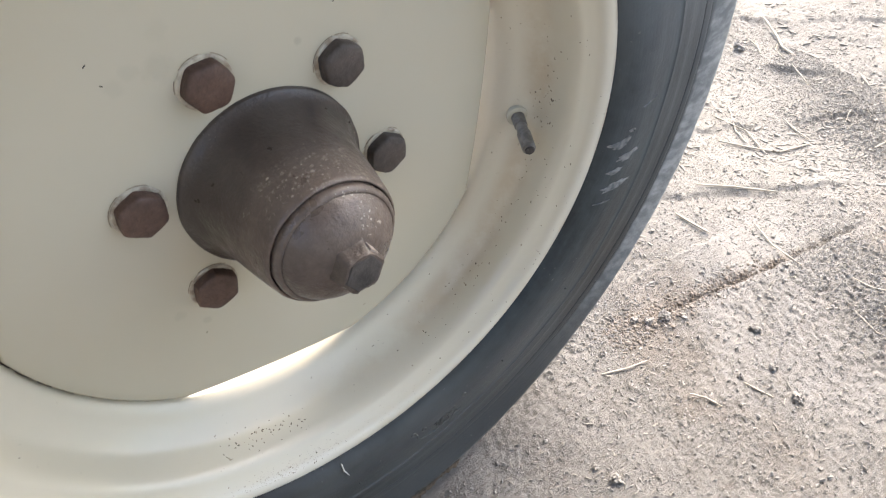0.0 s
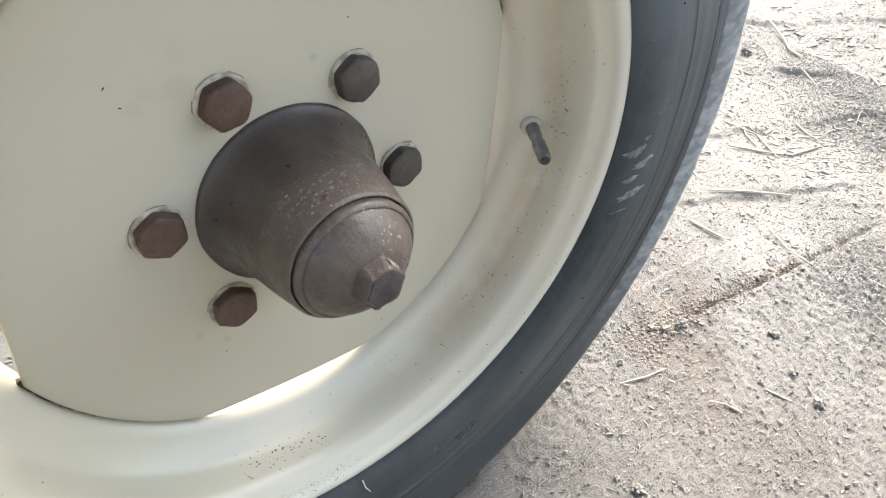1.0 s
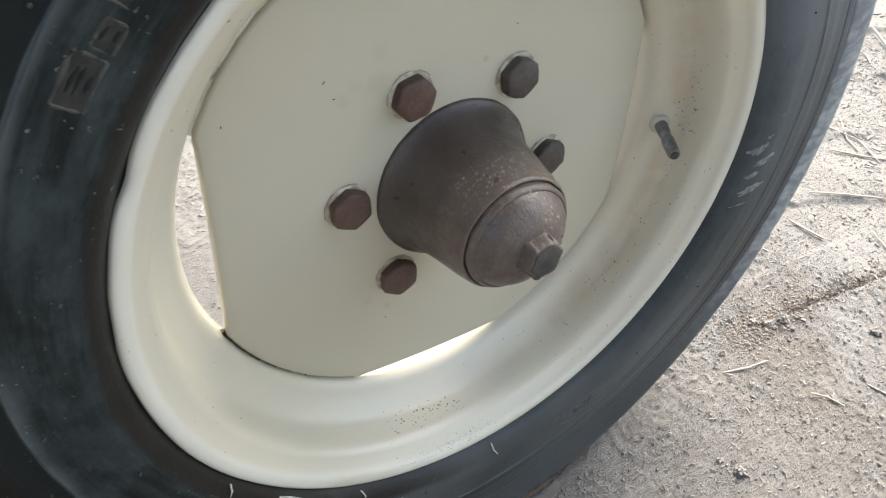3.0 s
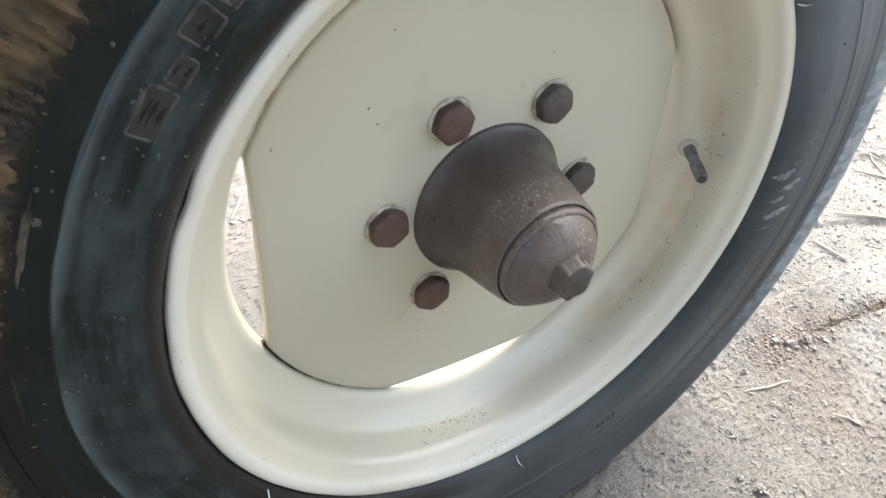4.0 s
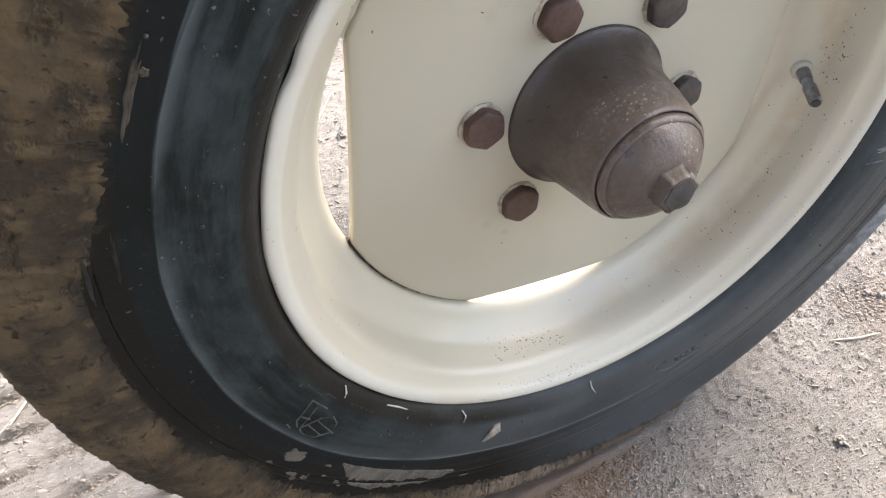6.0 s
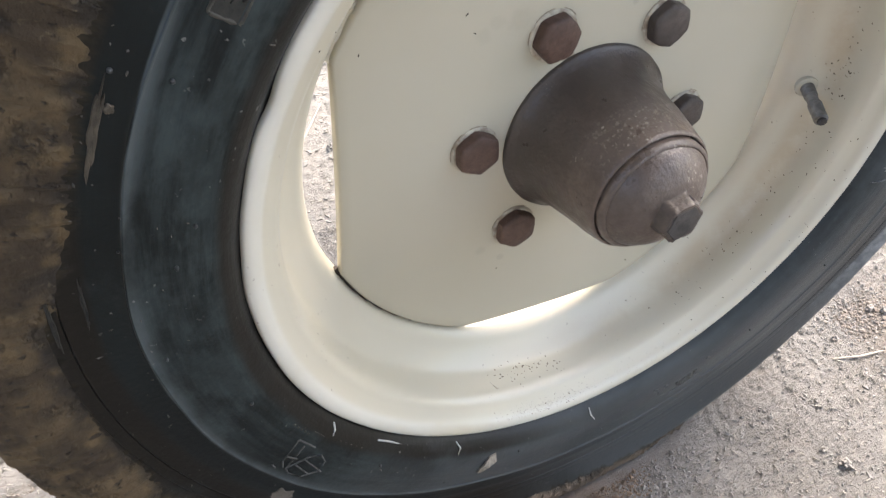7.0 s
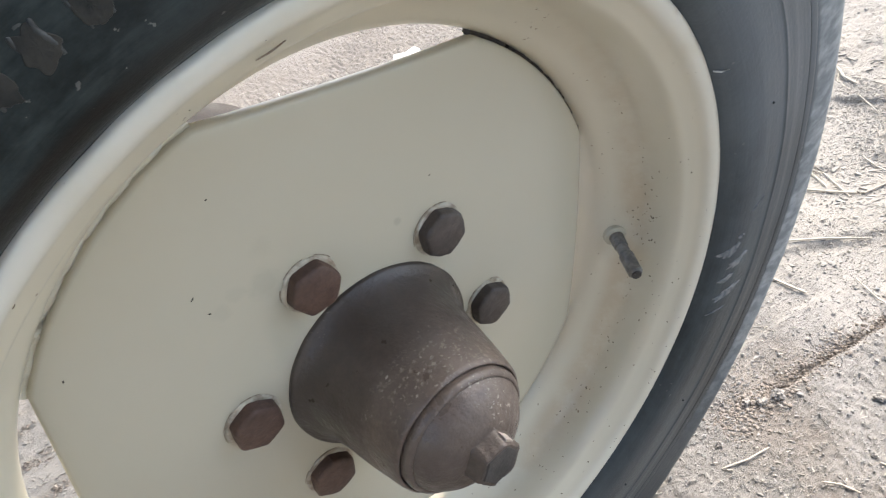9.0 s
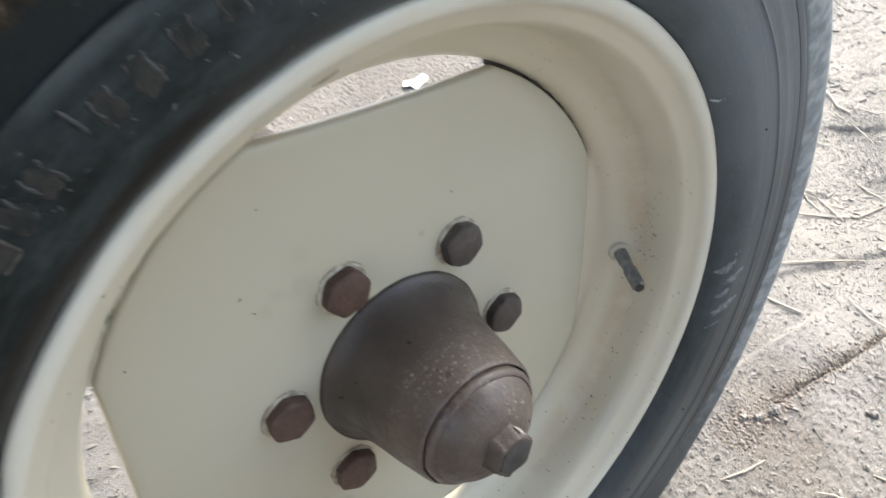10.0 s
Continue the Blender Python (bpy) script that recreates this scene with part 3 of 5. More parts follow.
# an unseen slab added overhead for shade, open to the far side
slab("blocker_top", (-1.7, -2.7, 2.4), (0.9, 0.7, 2.5), BLOCKER_DARK, "unseen plain slab added over the wheel for shade", "roof")

# ---------------------------------------------------------------- the wheel
wheel = tagged(new("wheel"), "cream-painted steel tractor front wheel with black tyre on dry soil", "wheel")
wheel.empty_display_size = 0.1
AXIS = (0, 0, HEIGHT)

# tyre: bead, flat sidewall with a moulded ring, shoulder and muddy crown
SIDE = [(-0.0500, 0.2190), (-0.0560, 0.2235), (-0.0620, 0.2280), (-0.0665, 0.2360), (-0.0685, 0.2480), (-0.0680, 0.2600),
        (-0.0672, 0.2680), (-0.0679, 0.2702), (-0.0666, 0.2722), (-0.0656, 0.2840), (-0.0650, 0.2880), (-0.0645, 0.2920),
        (-0.0641, 0.2975), (-0.0639, 0.2998), (-0.0632, 0.3006), (-0.0638, 0.3014), (-0.0637, 0.3068), (-0.0629, 0.3077), (-0.0634, 0.3087), (-0.0630, 0.3210), (-0.0618, 0.3320), (-0.0588, 0.3420), (-0.0515, 0.3505), (-0.0300, 0.3566), (0.0, 0.3585)]
half = soft_line(SIDE, 6)
tyre_line = half + [(-y, r) for y, r in half[-2::-1]]


def bulge(y, r, a):
    """The loaded tyre swells sideways above the ground."""
    side = min(max((r - 0.300) / 0.035, 0.0), 1.0) * min(1.0, abs(y) / 0.05)
    return math.copysign(0.007, y) * side * side * math.exp(-(math.degrees(math.atan2(-math.cos(a), -math.sin(a))) / 40) ** 2)


def tyre_shape(y, r, a):
    y += bulge(y, r, a)
    if r > 0.33:
        r += noise.noise(Vector((math.cos(a) * 30, y * 40, math.sin(a) * 30))) * 0.0008
    # the moulded ring wanders a little
    r += (0.0026 + 0.0006 * math.sin(7 * a) + 0.0004 * math.sin(17 * a + 1)) * math.exp(-((r - 0.2705) / 0.006) ** 2)
    z = r * math.sin(a)
    if z < -HEIGHT + 0.004:
        r *= (HEIGHT - 0.004) / -z
    return y, r


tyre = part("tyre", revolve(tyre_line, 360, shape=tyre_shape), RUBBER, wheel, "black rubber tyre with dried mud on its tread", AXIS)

# rim: lip, bead seat, drop centre, and the same behind
FRONT = [(-0.0562, 0.2236), (-0.0585, 0.2224), (-0.0590, 0.2190), (-0.0574, 0.2148), (-0.0532, 0.2112), (-0.0496, 0.2070), (-0.0462, 0.2030), (-0.0400, 0.2004),
         (-0.0300, 0.1988), (-0.0225, 0.1968), (-0.0165, 0.1925), (-0.0100, 0.1860), (-0.0045, 0.1790), (0.0010, 0.1755), (0.0080, 0.1748),
         (0.0200, 0.1760), (0.0290, 0.1850), (0.0350, 0.1955), (0.0420, 0.1990), (0.0500, 0.2045), (0.0545, 0.2140), (0.0585, 0.2222), (0.0562, 0.2236)]
BACK = [(0.0535, 0.2215), (0.0500, 0.2150), (0.0460, 0.2080), (0.0400, 0.2035), (0.0330, 0.2000), (0.0260, 0.1890), (0.0180, 0.1800),
        (0.0080, 0.1788), (-0.0010, 0.1795), (-0.0080, 0.1900), (-0.0150, 0.1972), (-0.0230, 0.2010), (-0.0380, 0.2042), (-0.0455, 0.2080), (-0.0500, 0.2150), (-0.0535, 0.2215)]


def rim_shape(y, r, a):
    if r > 0.212:
        d = noise.noise(Vector((math.cos(a) * 7, math.sin(a) * 7, 0.3))) * 0.0009
        dent = 0.0022 * math.exp(-((math.degrees(a) - 147) / 2.6) ** 2) * (1 if y < 0 else 0)
        ease = (r - 0.212) / 0.011
        r += (d - dent) * ease
        y += (d * 0.5 + dent * 0.6) * ease * (1 if y < 0 else -1)
    return y, r


rim = part("rim", revolve(soft_line(FRONT, 4) + soft_line(BACK, 2), 256, True, rim_shape), RIM_PAINT, wheel,
           "cream-painted steel rim with brown stains and specks", AXIS)

# disc: a plate with four flats, leaving slots to the rim
DISC_R = 0.1730
SLOTS = ((56.0, 105.0), (146.6, 195.5), (237.8, 282.5), (327.5, 377.5))


def dish(r):
    """The disc's face stands a little proud in the middle."""
    return float(np.interp(r, (0.05, 0.09, 0.13, 0.155, 0.168, 0.1730), (-0.0078, -0.0078, -0.0070, -0.0046, -0.0025, -0.0014)))


def build_disc():
    bm = bmesh.new()
    outline = []
    for k in range(4):
        start, end = SLOTS[k][1], SLOTS[(k + 1) % 4][0] + (360 if k == 3 else 0)
        outline += [at_polar(DISC_R, start + (end - start) * i / 16, 0) for i in range(17)]
        p, q = outline[-1], at_polar(DISC_R, SLOTS[(k + 1) % 4][1], 0)
        outline += [p.lerp(q, i / 8) for i in range(1, 8)]
    rings = []
    for scale, back in ((0.30, 0.0070), (0.98, 0.0070), (1.0, 0.0060), (1.0, 0.0016), (0.995, 0.0004), (0.988, 0.0), (0.95, 0.0), (0.9, 0.0), (0.83, 0.0), (0.75, 0.0), (0.65, 0.0), (0.5, 0.0), (0.30, 0.0)):
        ring = [p * scale for p in outline]
        rings.append([bm.verts.new((p.x, dish(p.length) + back, p.z)) for p in ring])
    n = len(outline)
    for a, b in zip(rings, rings[1:]):
        for k in range(n):
            bm.faces.new((a[k], a[(k + 1) % n], b[(k + 1) % n], b[k]))
    return bm


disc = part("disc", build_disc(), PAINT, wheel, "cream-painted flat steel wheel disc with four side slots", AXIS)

# weld beads where the disc meets the rim
for k in range(4):
    first, last = SLOTS[k][1] - 0.5, SLOTS[(k + 1) % 4][0] + 0.5 + (360 if k == 3 else 0)
    deep = 0.0050 if k in (1, 3) else 0.0042
    bm = bmesh.new()
    wide = 0.0022 if k in (1, 3) else 0.0030
    arc = [at_polar(0.1743 + 0.0003 * math.sin(9 * i), first + (last - first) * i / 40, deep + 0.0006 * math.sin(5 * i)) for i in range(41)]
    tube(bm, arc, [wide + 0.0004 * math.sin(2.7 * i) for i in range(41)], 8)
    part("weld_bead", bm, CRACK if k in (1, 3) else RIM_PAINT, wheel, "weld between disc and rim", AXIS)

# hub with its collar, grease cap and hexagonal plug
HUB_LINE = [(0.006, 0.0490), (-0.0060, 0.0562), (-0.0080, 0.0568), (-0.0100, 0.0564), (-0.0118, 0.0543), (-0.0155, 0.0516), (-0.0230, 0.0484),
            (-0.0340, 0.0458), (-0.0500, 0.0433), (-0.0640, 0.0408), (-0.0715, 0.0394), (-0.0738, 0.0387), (-0.0748, 0.0378), (-0.0742, 0.0369), (-0.0690, 0.0366)]
CAP_LINE = [(-0.0690, 0.0360), (-0.0752, 0.0362), (-0.0775, 0.0360), (-0.0792, 0.0350), (-0.0799, 0.0337), (-0.0796, 0.0330), (-0.0808, 0.0324), (-0.0835, 0.0306), (-0.0872, 0.0272), (-0.0905, 0.0226), (-0.0930, 0.0178), (-0.0950, 0.0100), (-0.0953, 0.0005)]


def cast(y, r, a):
    n = noise.fractal(Vector((r * math.cos(a), y, r * math.sin(a))) * 60, 0.9, 2.0, 3)
    return y, r + 0.00035 * n


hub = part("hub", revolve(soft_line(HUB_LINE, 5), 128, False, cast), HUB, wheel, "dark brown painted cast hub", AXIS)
part("grease_cap", revolve(soft_line(CAP_LINE, 5), 96, False, cast), CAP, hub, "brown domed cap, worn and dusty")


def build_plug():
    """A worn hexagon that swells into the cap, with a chipped hollow in its end."""
    bm = bmesh.new()
    rows = ((-0.0870, 0.0205, 0.0), (-0.0905, 0.0180, 0.35), (-0.0930, 0.0150, 0.8), (-0.0960, 0.0138, 1.0), (-0.1015, 0.0134, 1.0), (-0.1030, 0.0124, 1.0), (-0.1034, 0.0100, 0.9), (-0.1026, 0.0060, 0.6), (-0.1018, 0.0025, 0.3))
    n, rings = 48, []
    for y, r, six in rows:
        ring = []
        for k in range(n):
            a = 2 * math.pi * k / n
            hexa = math.cos(math.pi / 6) / math.cos(((a - radians(4)) % (math.pi / 3)) - math.pi / 6)
            p = Vector((math.cos(a), 0, math.sin(a))) * r * (1 + six * (hexa * 1.03 - 1)) + Vector((0, y, 0))
            p += Vector((1, 0.8, 1)) * 0.0007 * noise.fractal(p * 220, 0.8, 2.0, 3)
            ring.append(bm.verts.new(p))
        rings.append(ring)
    for a, b in zip(rings, rings[1:]):
        for k in range(n):
            bm.faces.new((a[k], a[(k + 1) % n], b[(k + 1) % n], b[k]))
    bm.faces.new(rings[-1])
    return bm


plug = part("plug", build_plug(), PLUG, hub, "worn six-sided plug with chipped end")
# one facet carries a painted highlight; the end is dark
bm = bmesh.new()
edge = [(y, a) for y in (-0.0962, -0.0990, -0.1016) for a in (36, 43, 50, 57, 63)]
skin = []
for lift in (0.0007, -0.0008):
    for y, a in edge:
        f = 1.03 * math.cos(math.pi / 6) / math.cos((radians(a - 4) % (math.pi / 3)) - math.pi / 6)
        f += 0.03 * noise.noise(Vector((a * 0.3, y * 900, 2.0)))
        skin.append(bm.verts.new(at_polar((0.0140 if y > -0.095 else 0.0137) * f + lift, a, y)))
for b0 in (0, 15):
    for row in range(2):
        for k in range(4):
            v = [skin[b0 + 5 * row + k], skin[b0 + 5 * row + k + 1], skin[b0 + 5 * row + k + 6], skin[b0 + 5 * row + k + 5]]
            bm.faces.new(v)
rim_loop = [0, 1, 2, 3, 4, 9, 14, 13, 12, 11, 10, 5]
for p, q in zip(rim_loop, rim_loop[1:] + rim_loop[:1]):
    bm.faces.new((skin[p], skin[q], skin[15 + q], skin[15 + p]))
part("bright_facet", bm, FACET_SHINE, plug, "pale metal facet with a painted highlight")
bm = bmesh.new()
prism(bm, 6, 0.0112, -0.1022, -0.1038, 4, chamfer=0.0006)
for v in bm.verts:
    v.co += Vector((1, 0.5, 1)) * 0.0007 * noise.noise(v.co * 260)
part("plug_end", bm, SLATE, plug, "dark slate-coloured end of the plug")

# chipped pale spots on the hub
HUB_Y, HUB_R = [p[0] for p in HUB_LINE[11:1:-1]], [p[1] for p in HUB_LINE[11:1:-1]]
for a0, y0, size in ((117.1, -0.0519, 0.0011), (125.2, -0.0541, 0.0007), (104.8, -0.0675, 0.0012), (90.2, -0.0637, 0.0015), (112.9, -0.0695, 0.0010), (99.0, -0.0728, 0.0010), (76.0, -0.0598, 0.0009), (69.0, -0.0597, 0.0008),
                     (97.3, -0.0628, 0.0007), (82.7, -0.0626, 0.0010), (108.5, -0.0600, 0.0006), (86.0, -0.0680, 0.0007), (93.5, -0.0570, 0.0006), (72.0, -0.0665, 0.0007), (121.0, -0.0640, 0.0006),
                     (88.0, -0.0605, 0.0012), (95.5, -0.0655, 0.0013), (102.0, -0.0625, 0.0010), (79.5, -0.0655, 0.0008), (109.5, -0.0662, 0.0009), (64.0, -0.0640, 0.0008), (85.0, -0.0545, 0.0007), (59.0, -0.0585, 0.0006), (116.0, -0.0600, 0.0008)):
    bm = bmesh.new()
    rings = []
    for f, lift in ((1.0, -0.0002), (0.8, 0.00022), (0.35, 0.00030)):
        ring = []
        for k in range(12):
            w = 2 * math.pi * k / 12
            j = f * size * 0.75 * (1 + 0.7 * noise.noise(Vector((math.cos(w) * 1.6, math.sin(w) * 1.6, a0))))
            y = y0 + 0.8 * j * math.sin(w)
            r = float(np.interp(y, HUB_Y, HUB_R)) + lift
            ring.append(bm.verts.new(at_polar(r, a0 + math.degrees(j * 1.2 * math.cos(w) / r), y)))
        rings.append(ring)
    for p, q in zip(rings, rings[1:]):
        for k in range(12):
            bm.faces.new((p[k], p[(k + 1) % 12], q[(k + 1) % 12], q[k]))
    bm.faces.new(rings[-1])
    part("paint_chip", bm, CHIP, hub, "pale chip in the paint")

# six bolts on their circle
PHI, BOLT_R = -12.0, 0.0762
for k, turn in enumerate((28, 32, 4, 27, 22, 10)):
    c = at_polar(BOLT_R, PHI + 60 * k, 0)
    bm = bmesh.new()
    rings = []
    for y, r in ((-0.0060, 0.0131), (-0.0136, 0.0130), (-0.0148, 0.0125), (-0.0156, 0.0112), (-0.0158, 0.0060)):
        ring = []
        for n in range(48):
            a = 2 * math.pi * n / 48
            hexa = 0.95 / math.cos(((a - radians(turn)) % (math.pi / 3)) - math.pi / 6)
            f = r * (0.30 + 0.70 * hexa)
            p = Vector((c.x + f * math.cos(a), y, c.z + f * math.sin(a)))
            ring.append(bm.verts.new(p + Vector((1, 0.6, 1)) * 0.00035 * noise.fractal(p * 170, 0.8, 2.0, 3)))
        rings.append(ring)
    for a, b in zip(rings, rings[1:]):
        for n in range(48):
            bm.faces.new((a[n], a[(n + 1) % 48], b[(n + 1) % 48], b[n]))
    bm.faces.new(rings[-1])
    bm.faces.new(rings[0][::-1])
    bolt = part("wheel_bolt", bm, OLD_BOLT if k in (0, 1) else BOLT, wheel, "rusty brown hexagonal bolt head", AXIS)
    bm = revolve([(-0.0070, 0.0153), (-0.0082, 0.0150), (-0.0087, 0.0143), (-0.0085, 0.0115)], 40)
    bmesh.ops.translate(bm, verts=bm.verts, vec=(c.x, 0, c.z))
    part("washer", bm, GRIMY, bolt, "cream-painted washer ring, grimy")
    for s in range(3):
        first = (48, 100, 150)[s] + 17 * math.sin(k * 2.3 + s)
        bm = bmesh.new()
        tube(bm, [(c.x + 0.0158 * math.cos(radians(first + 5 * i)), -0.0080, c.z + 0.0158 * math.sin(radians(first + 5 * i))) for i in range(6 + (k + 2 * s) % 6)], [0.00012 + 0.00014 * abs(math.sin(2.1 * i + k)) for i in range(6 + (k + 2 * s) % 6)], 5)
        part("cracked_paint", bm, GRIME, bolt, "dark crack in the paint")

# tyre valve
base, tip = Vector((0.1838, -0.0105, -0.0360)), Vector((0.1670, -0.0425, -0.0385))
d = (tip - base).normalized()
bm = bmesh.new()
tube(bm, [base - d * 0.010, base + d * 0.012, base + d * 0.0125, base + d * 0.020, base + d * 0.0205, base + d * 0.036, base + d * 0.0372],
     [0.0052, 0.0046, 0.0040, 0.0040, 0.0049, 0.0047, 0.0036], 20)
part("valve_stem", bm, VALVE, rim, "black rubber valve stem")
bm = bmesh.new()
tube(bm, [base - d * 0.004, base + d * 0.0018, base + d * 0.0026], [0.0080, 0.0078, 0.0066], 28)
part("valve_seat", bm, PAINT, rim, "cream-painted collar round the valve")
side = d.orthogonal().normalized()
up = d.cross(side)
ring = [base + d * 0.0006 + (side * math.cos(k * math.pi / 12) + up * math.sin(k * math.pi / 12)) * 0.0081 for k in range(13)]
bm = bmesh.new()
tube(bm, ring, [0.0001 + 0.0003 * abs(math.sin(1.7 * k)) for k in range(13)], 6)
part("seat_crack", bm, CRACK, rim, "dark grime round the valve collar")
bm = bmesh.new()
tube(bm, [base + d * 0.0362, base + d * 0.0385, base + d * 0.0386, base + d * 0.0366], [0.0034, 0.0031, 0.0018, 0.0016], 16)
part("valve_tip", bm, SLATE, rim, "dark open tip of the valve")
# raised writing on the tyre, as plain bars
def raised(name, r0, r1, a0, a1, label="", y=-0.0684, lift=0.0016, material=LETTER):
    bm = bmesh.new()
    n = max(2, int(abs(a1 - a0) / 1.0) + 1)
    rings = []
    for i in range(n + 1):
        a = a0 + (a1 - a0) * i / n
        rings.append([bm.verts.new(at_polar(r, a, yy)) for r, yy in ((r0, y + 0.004), (r0 + 0.0003, y - lift), (r1 - 0.0003, y - lift), (r1, y + 0.004))])
    for p, q in zip(rings, rings[1:]):
        for k in range(4):
            bm.faces.new((p[k], p[(k + 1) % 4], q[(k + 1) % 4], q[k]))
    bm.faces.new(rings[0])
    bm.faces.new(rings[-1][::-1])
    return part(name, bm, material, tyre, label, smooth=False)


def stroke(line, radius=0.0013, name="raised_letter", material=None, lift=0.0):
    """A rounded, worn raised stroke on the sidewall, through (angle, radius) points."""
    pts = []
    for (a0, r0), (a1, r1) in zip(line, line[1:]):
        pts += [(a0 + (a1 - a0) * k / 4, r0 + (r1 - r0) * k / 4) for k in range(4)]
    pts.append(line[-1])
    bm = bmesh.new()
    tube(bm, [at_polar(r, a, -0.0679 - lift + 0.0003 * noise.noise(Vector((a, r * 400, 2)))) for a, r in pts],
         [radius * (0.45 if i in (0, len(pts) - 1) else 1 + 0.5 * noise.noise(Vector((a * 2, r * 300, 5)))) for i, (a, r) in enumerate(pts)], 14)
    part(name, bm, material or LETTER, tyre)


PROFILE_R = [r for y, r in half]
PROFILE_Y = [y for y, r in half]


def wall_y(r):
    return float(np.interp(r, PROFILE_R, PROFILE_Y))


def on_tyre(r, degrees, lift=0.0):
    return at_polar(r, degrees, wall_y(r) - lift)


# the moulded date code in its border, with two small pits
def date_code():
    curve = bpy.data.curves.new("date_code", "FONT")
    curve.body, curve.size, curve.extrude, curve.align_x, curve.align_y = "2622", 0.0098, 0.0004, "CENTER", "CENTER"
    curve.space_character = 1.15
    flat = bpy.data.objects.new("date_code", curve)
    me = bpy.data.meshes.new_from_object(flat)
    bpy.data.objects.remove(flat)
    for v in me.vertices:
        # tops of the figures point away from the hub
        a = 286.6 - math.degrees(v.co.x / 0.2535)
        v.co = at_polar(0.2535 + v.co.y, a, wall_y(0.2535) - 0.0005 - v.co.z)
    me.materials.append(MOULD)
    ob = new("date_code", me)
    ob.parent = tyre
    tagged(ob, "small raised date figures")


date_code()
bm = bmesh.new()
tube(bm, [on_tyre(r, a, 0.0002) for r, a in ((0.2470, 280.6), (0.2510, 280.3), (0.2555, 280.9), (0.2590, 282.2), (0.2600, 284), (0.2600, 287), (0.2595, 290))], 0.0005, 6)
part("moulded_line", bm, MOULD, tyre)
for r, a in ((0.2470, 282.2), (0.2468, 291.8), (0.2440, 280.0)):
    bm = revolve([(0.0004, 0.0023), (-0.0004, 0.0021), (-0.0002, 0.0014), (0.0014, 0.0010), (0.0014, 0.0001)], 16)
    bmesh.ops.translate(bm, verts=bm.verts, vec=on_tyre(r, a, 0.0002))
    part("moulded_pit", bm, MOULD, tyre)

# the maker's emblem, as plain strokes
def emblem():
    strokes = (((201.6, 0.2430), (203.2, 0.2600), (204.4, 0.2640)), ((201.6, 0.2430), (205.3, 0.2425)), ((203.4, 0.2445), (205.0, 0.2640)),
               ((205.0, 0.2640), (206.0, 0.2500), (207.6, 0.2455), (209.4, 0.2490), (210.0, 0.2580), (208.6, 0.2660), (206.2, 0.2668), (205.0, 0.2640)),
               ((206.0, 0.2530), (210.6, 0.2575)), ((205.6, 0.2590), (209.2, 0.2625)), ((202.8, 0.2560), (204.6, 0.2545)), ((202.6, 0.2655), (203.6, 0.2668)))
    for line in strokes:
        bm = bmesh.new()
        tube(bm, [on_tyre(r, a, 0.0003) for a, r in line], 0.0006, 6)
        part("emblem_stroke", bm, EMBOSS, tyre)


emblem()
for a0, a1, r in ((198.5, 202.0, 0.2365), (203.0, 205.0, 0.2340), (209.0, 214.0, 0.2330)):
    for k in range(5):
        a = a0 + (a1 - a0) * k / 4
        raised("small_print", r, r + 0.0035, a, a + 0.35, "", wall_y(r) + 0.0002, 0.0006)

# vent nubs and pale mould whiskers
for a, r in ((145.7, 0.2838), (145.3, 0.2637), (159.5, 0.2452), (176.4, 0.2660), (189.3, 0.2435), (161.8, 0.2744), (220.2, 0.2431), (249.9, 0.2424),
             (164.3, 0.2528), (130.0, 0.2732), (132.8, 0.2786), (118.0, 0.2660), (268.0, 0.2560), (301.0, 0.2520), (318.0, 0.2600), (350.2, 0.2447), (12.0, 0.2580)):
    bm = bmesh.new()
    bmesh.ops.create_icosphere(bm, subdivisions=2, radius=0.0009 + 0.0002 * math.sin(a))
    bmesh.ops.scale(bm, verts=bm.verts, vec=(1, 1.3, 1))
    bmesh.ops.translate(bm, verts=bm.verts, vec=on_tyre(r, a, 0.0003))
    part("vent_nub", bm, WORN, tyre)
for line in (((205.8, 0.2262), (206.6, 0.2290), (206.7, 0.2318)), ((217.0, 0.2272), (219.5, 0.2268), (222.0, 0.2272)), ((235.2, 0.2262), (236.2, 0.2295), (235.9, 0.2335)),
             ((265.5, 0.2272), (265.5, 0.2320), (266.2, 0.2376)), ((24.6, 0.2246), (24.2, 0.2270), (24.1, 0.2300))):
    bm = bmesh.new()
    tube(bm, [on_tyre(r, a, 0.0012) for a, r in line], [0.0005, 0.0006, 0.0003], 6)
    part("mould_whisker", bm, WHISKER, tyre, "pale rubber whisker")


def patch(name, a, r, wide, tall, seed, material, label, thick=0.0012, rag=0.25, lean=0.0):
    """A thin ragged scab on the sidewall."""
    bm = bmesh.new()
    n = 36
    rings = []
    for f, lift in ((1.0, -0.0006), (0.9, thick * 0.8), (0.72, thick), (0.54, thick), (0.36, thick), (0.20, thick), (0.08, thick)):
        ring = []
        for k in range(n):
            w = 2 * math.pi * k / n
            j = 1 + 0.42 * noise.noise(Vector((math.cos(w) * 1.7, math.sin(w) * 1.7, seed))) + rag * noise.noise(Vector((math.cos(w) * 2.4, math.sin(w) * 2.4, seed + 40)))
            rr = r + f * j * (tall / 2 * math.sin(w) + lean * wide / 2 * math.cos(w))
            ring.append(bm.verts.new(on_tyre(rr, a + math.degrees(f * j * wide / 2 * math.cos(w) / r), lift + 0.0003 * noise.noise(Vector((k, f * 9, seed))))))
        rings.append(ring)
    for p, q in zip(rings, rings[1:]):
        for k in range(n):
            bm.faces.new((p[k], p[(k + 1) % n], q[(k + 1) % n], q[k]))
    bm.faces.new(rings[-1])
    part(name, bm, material, tyre, label)


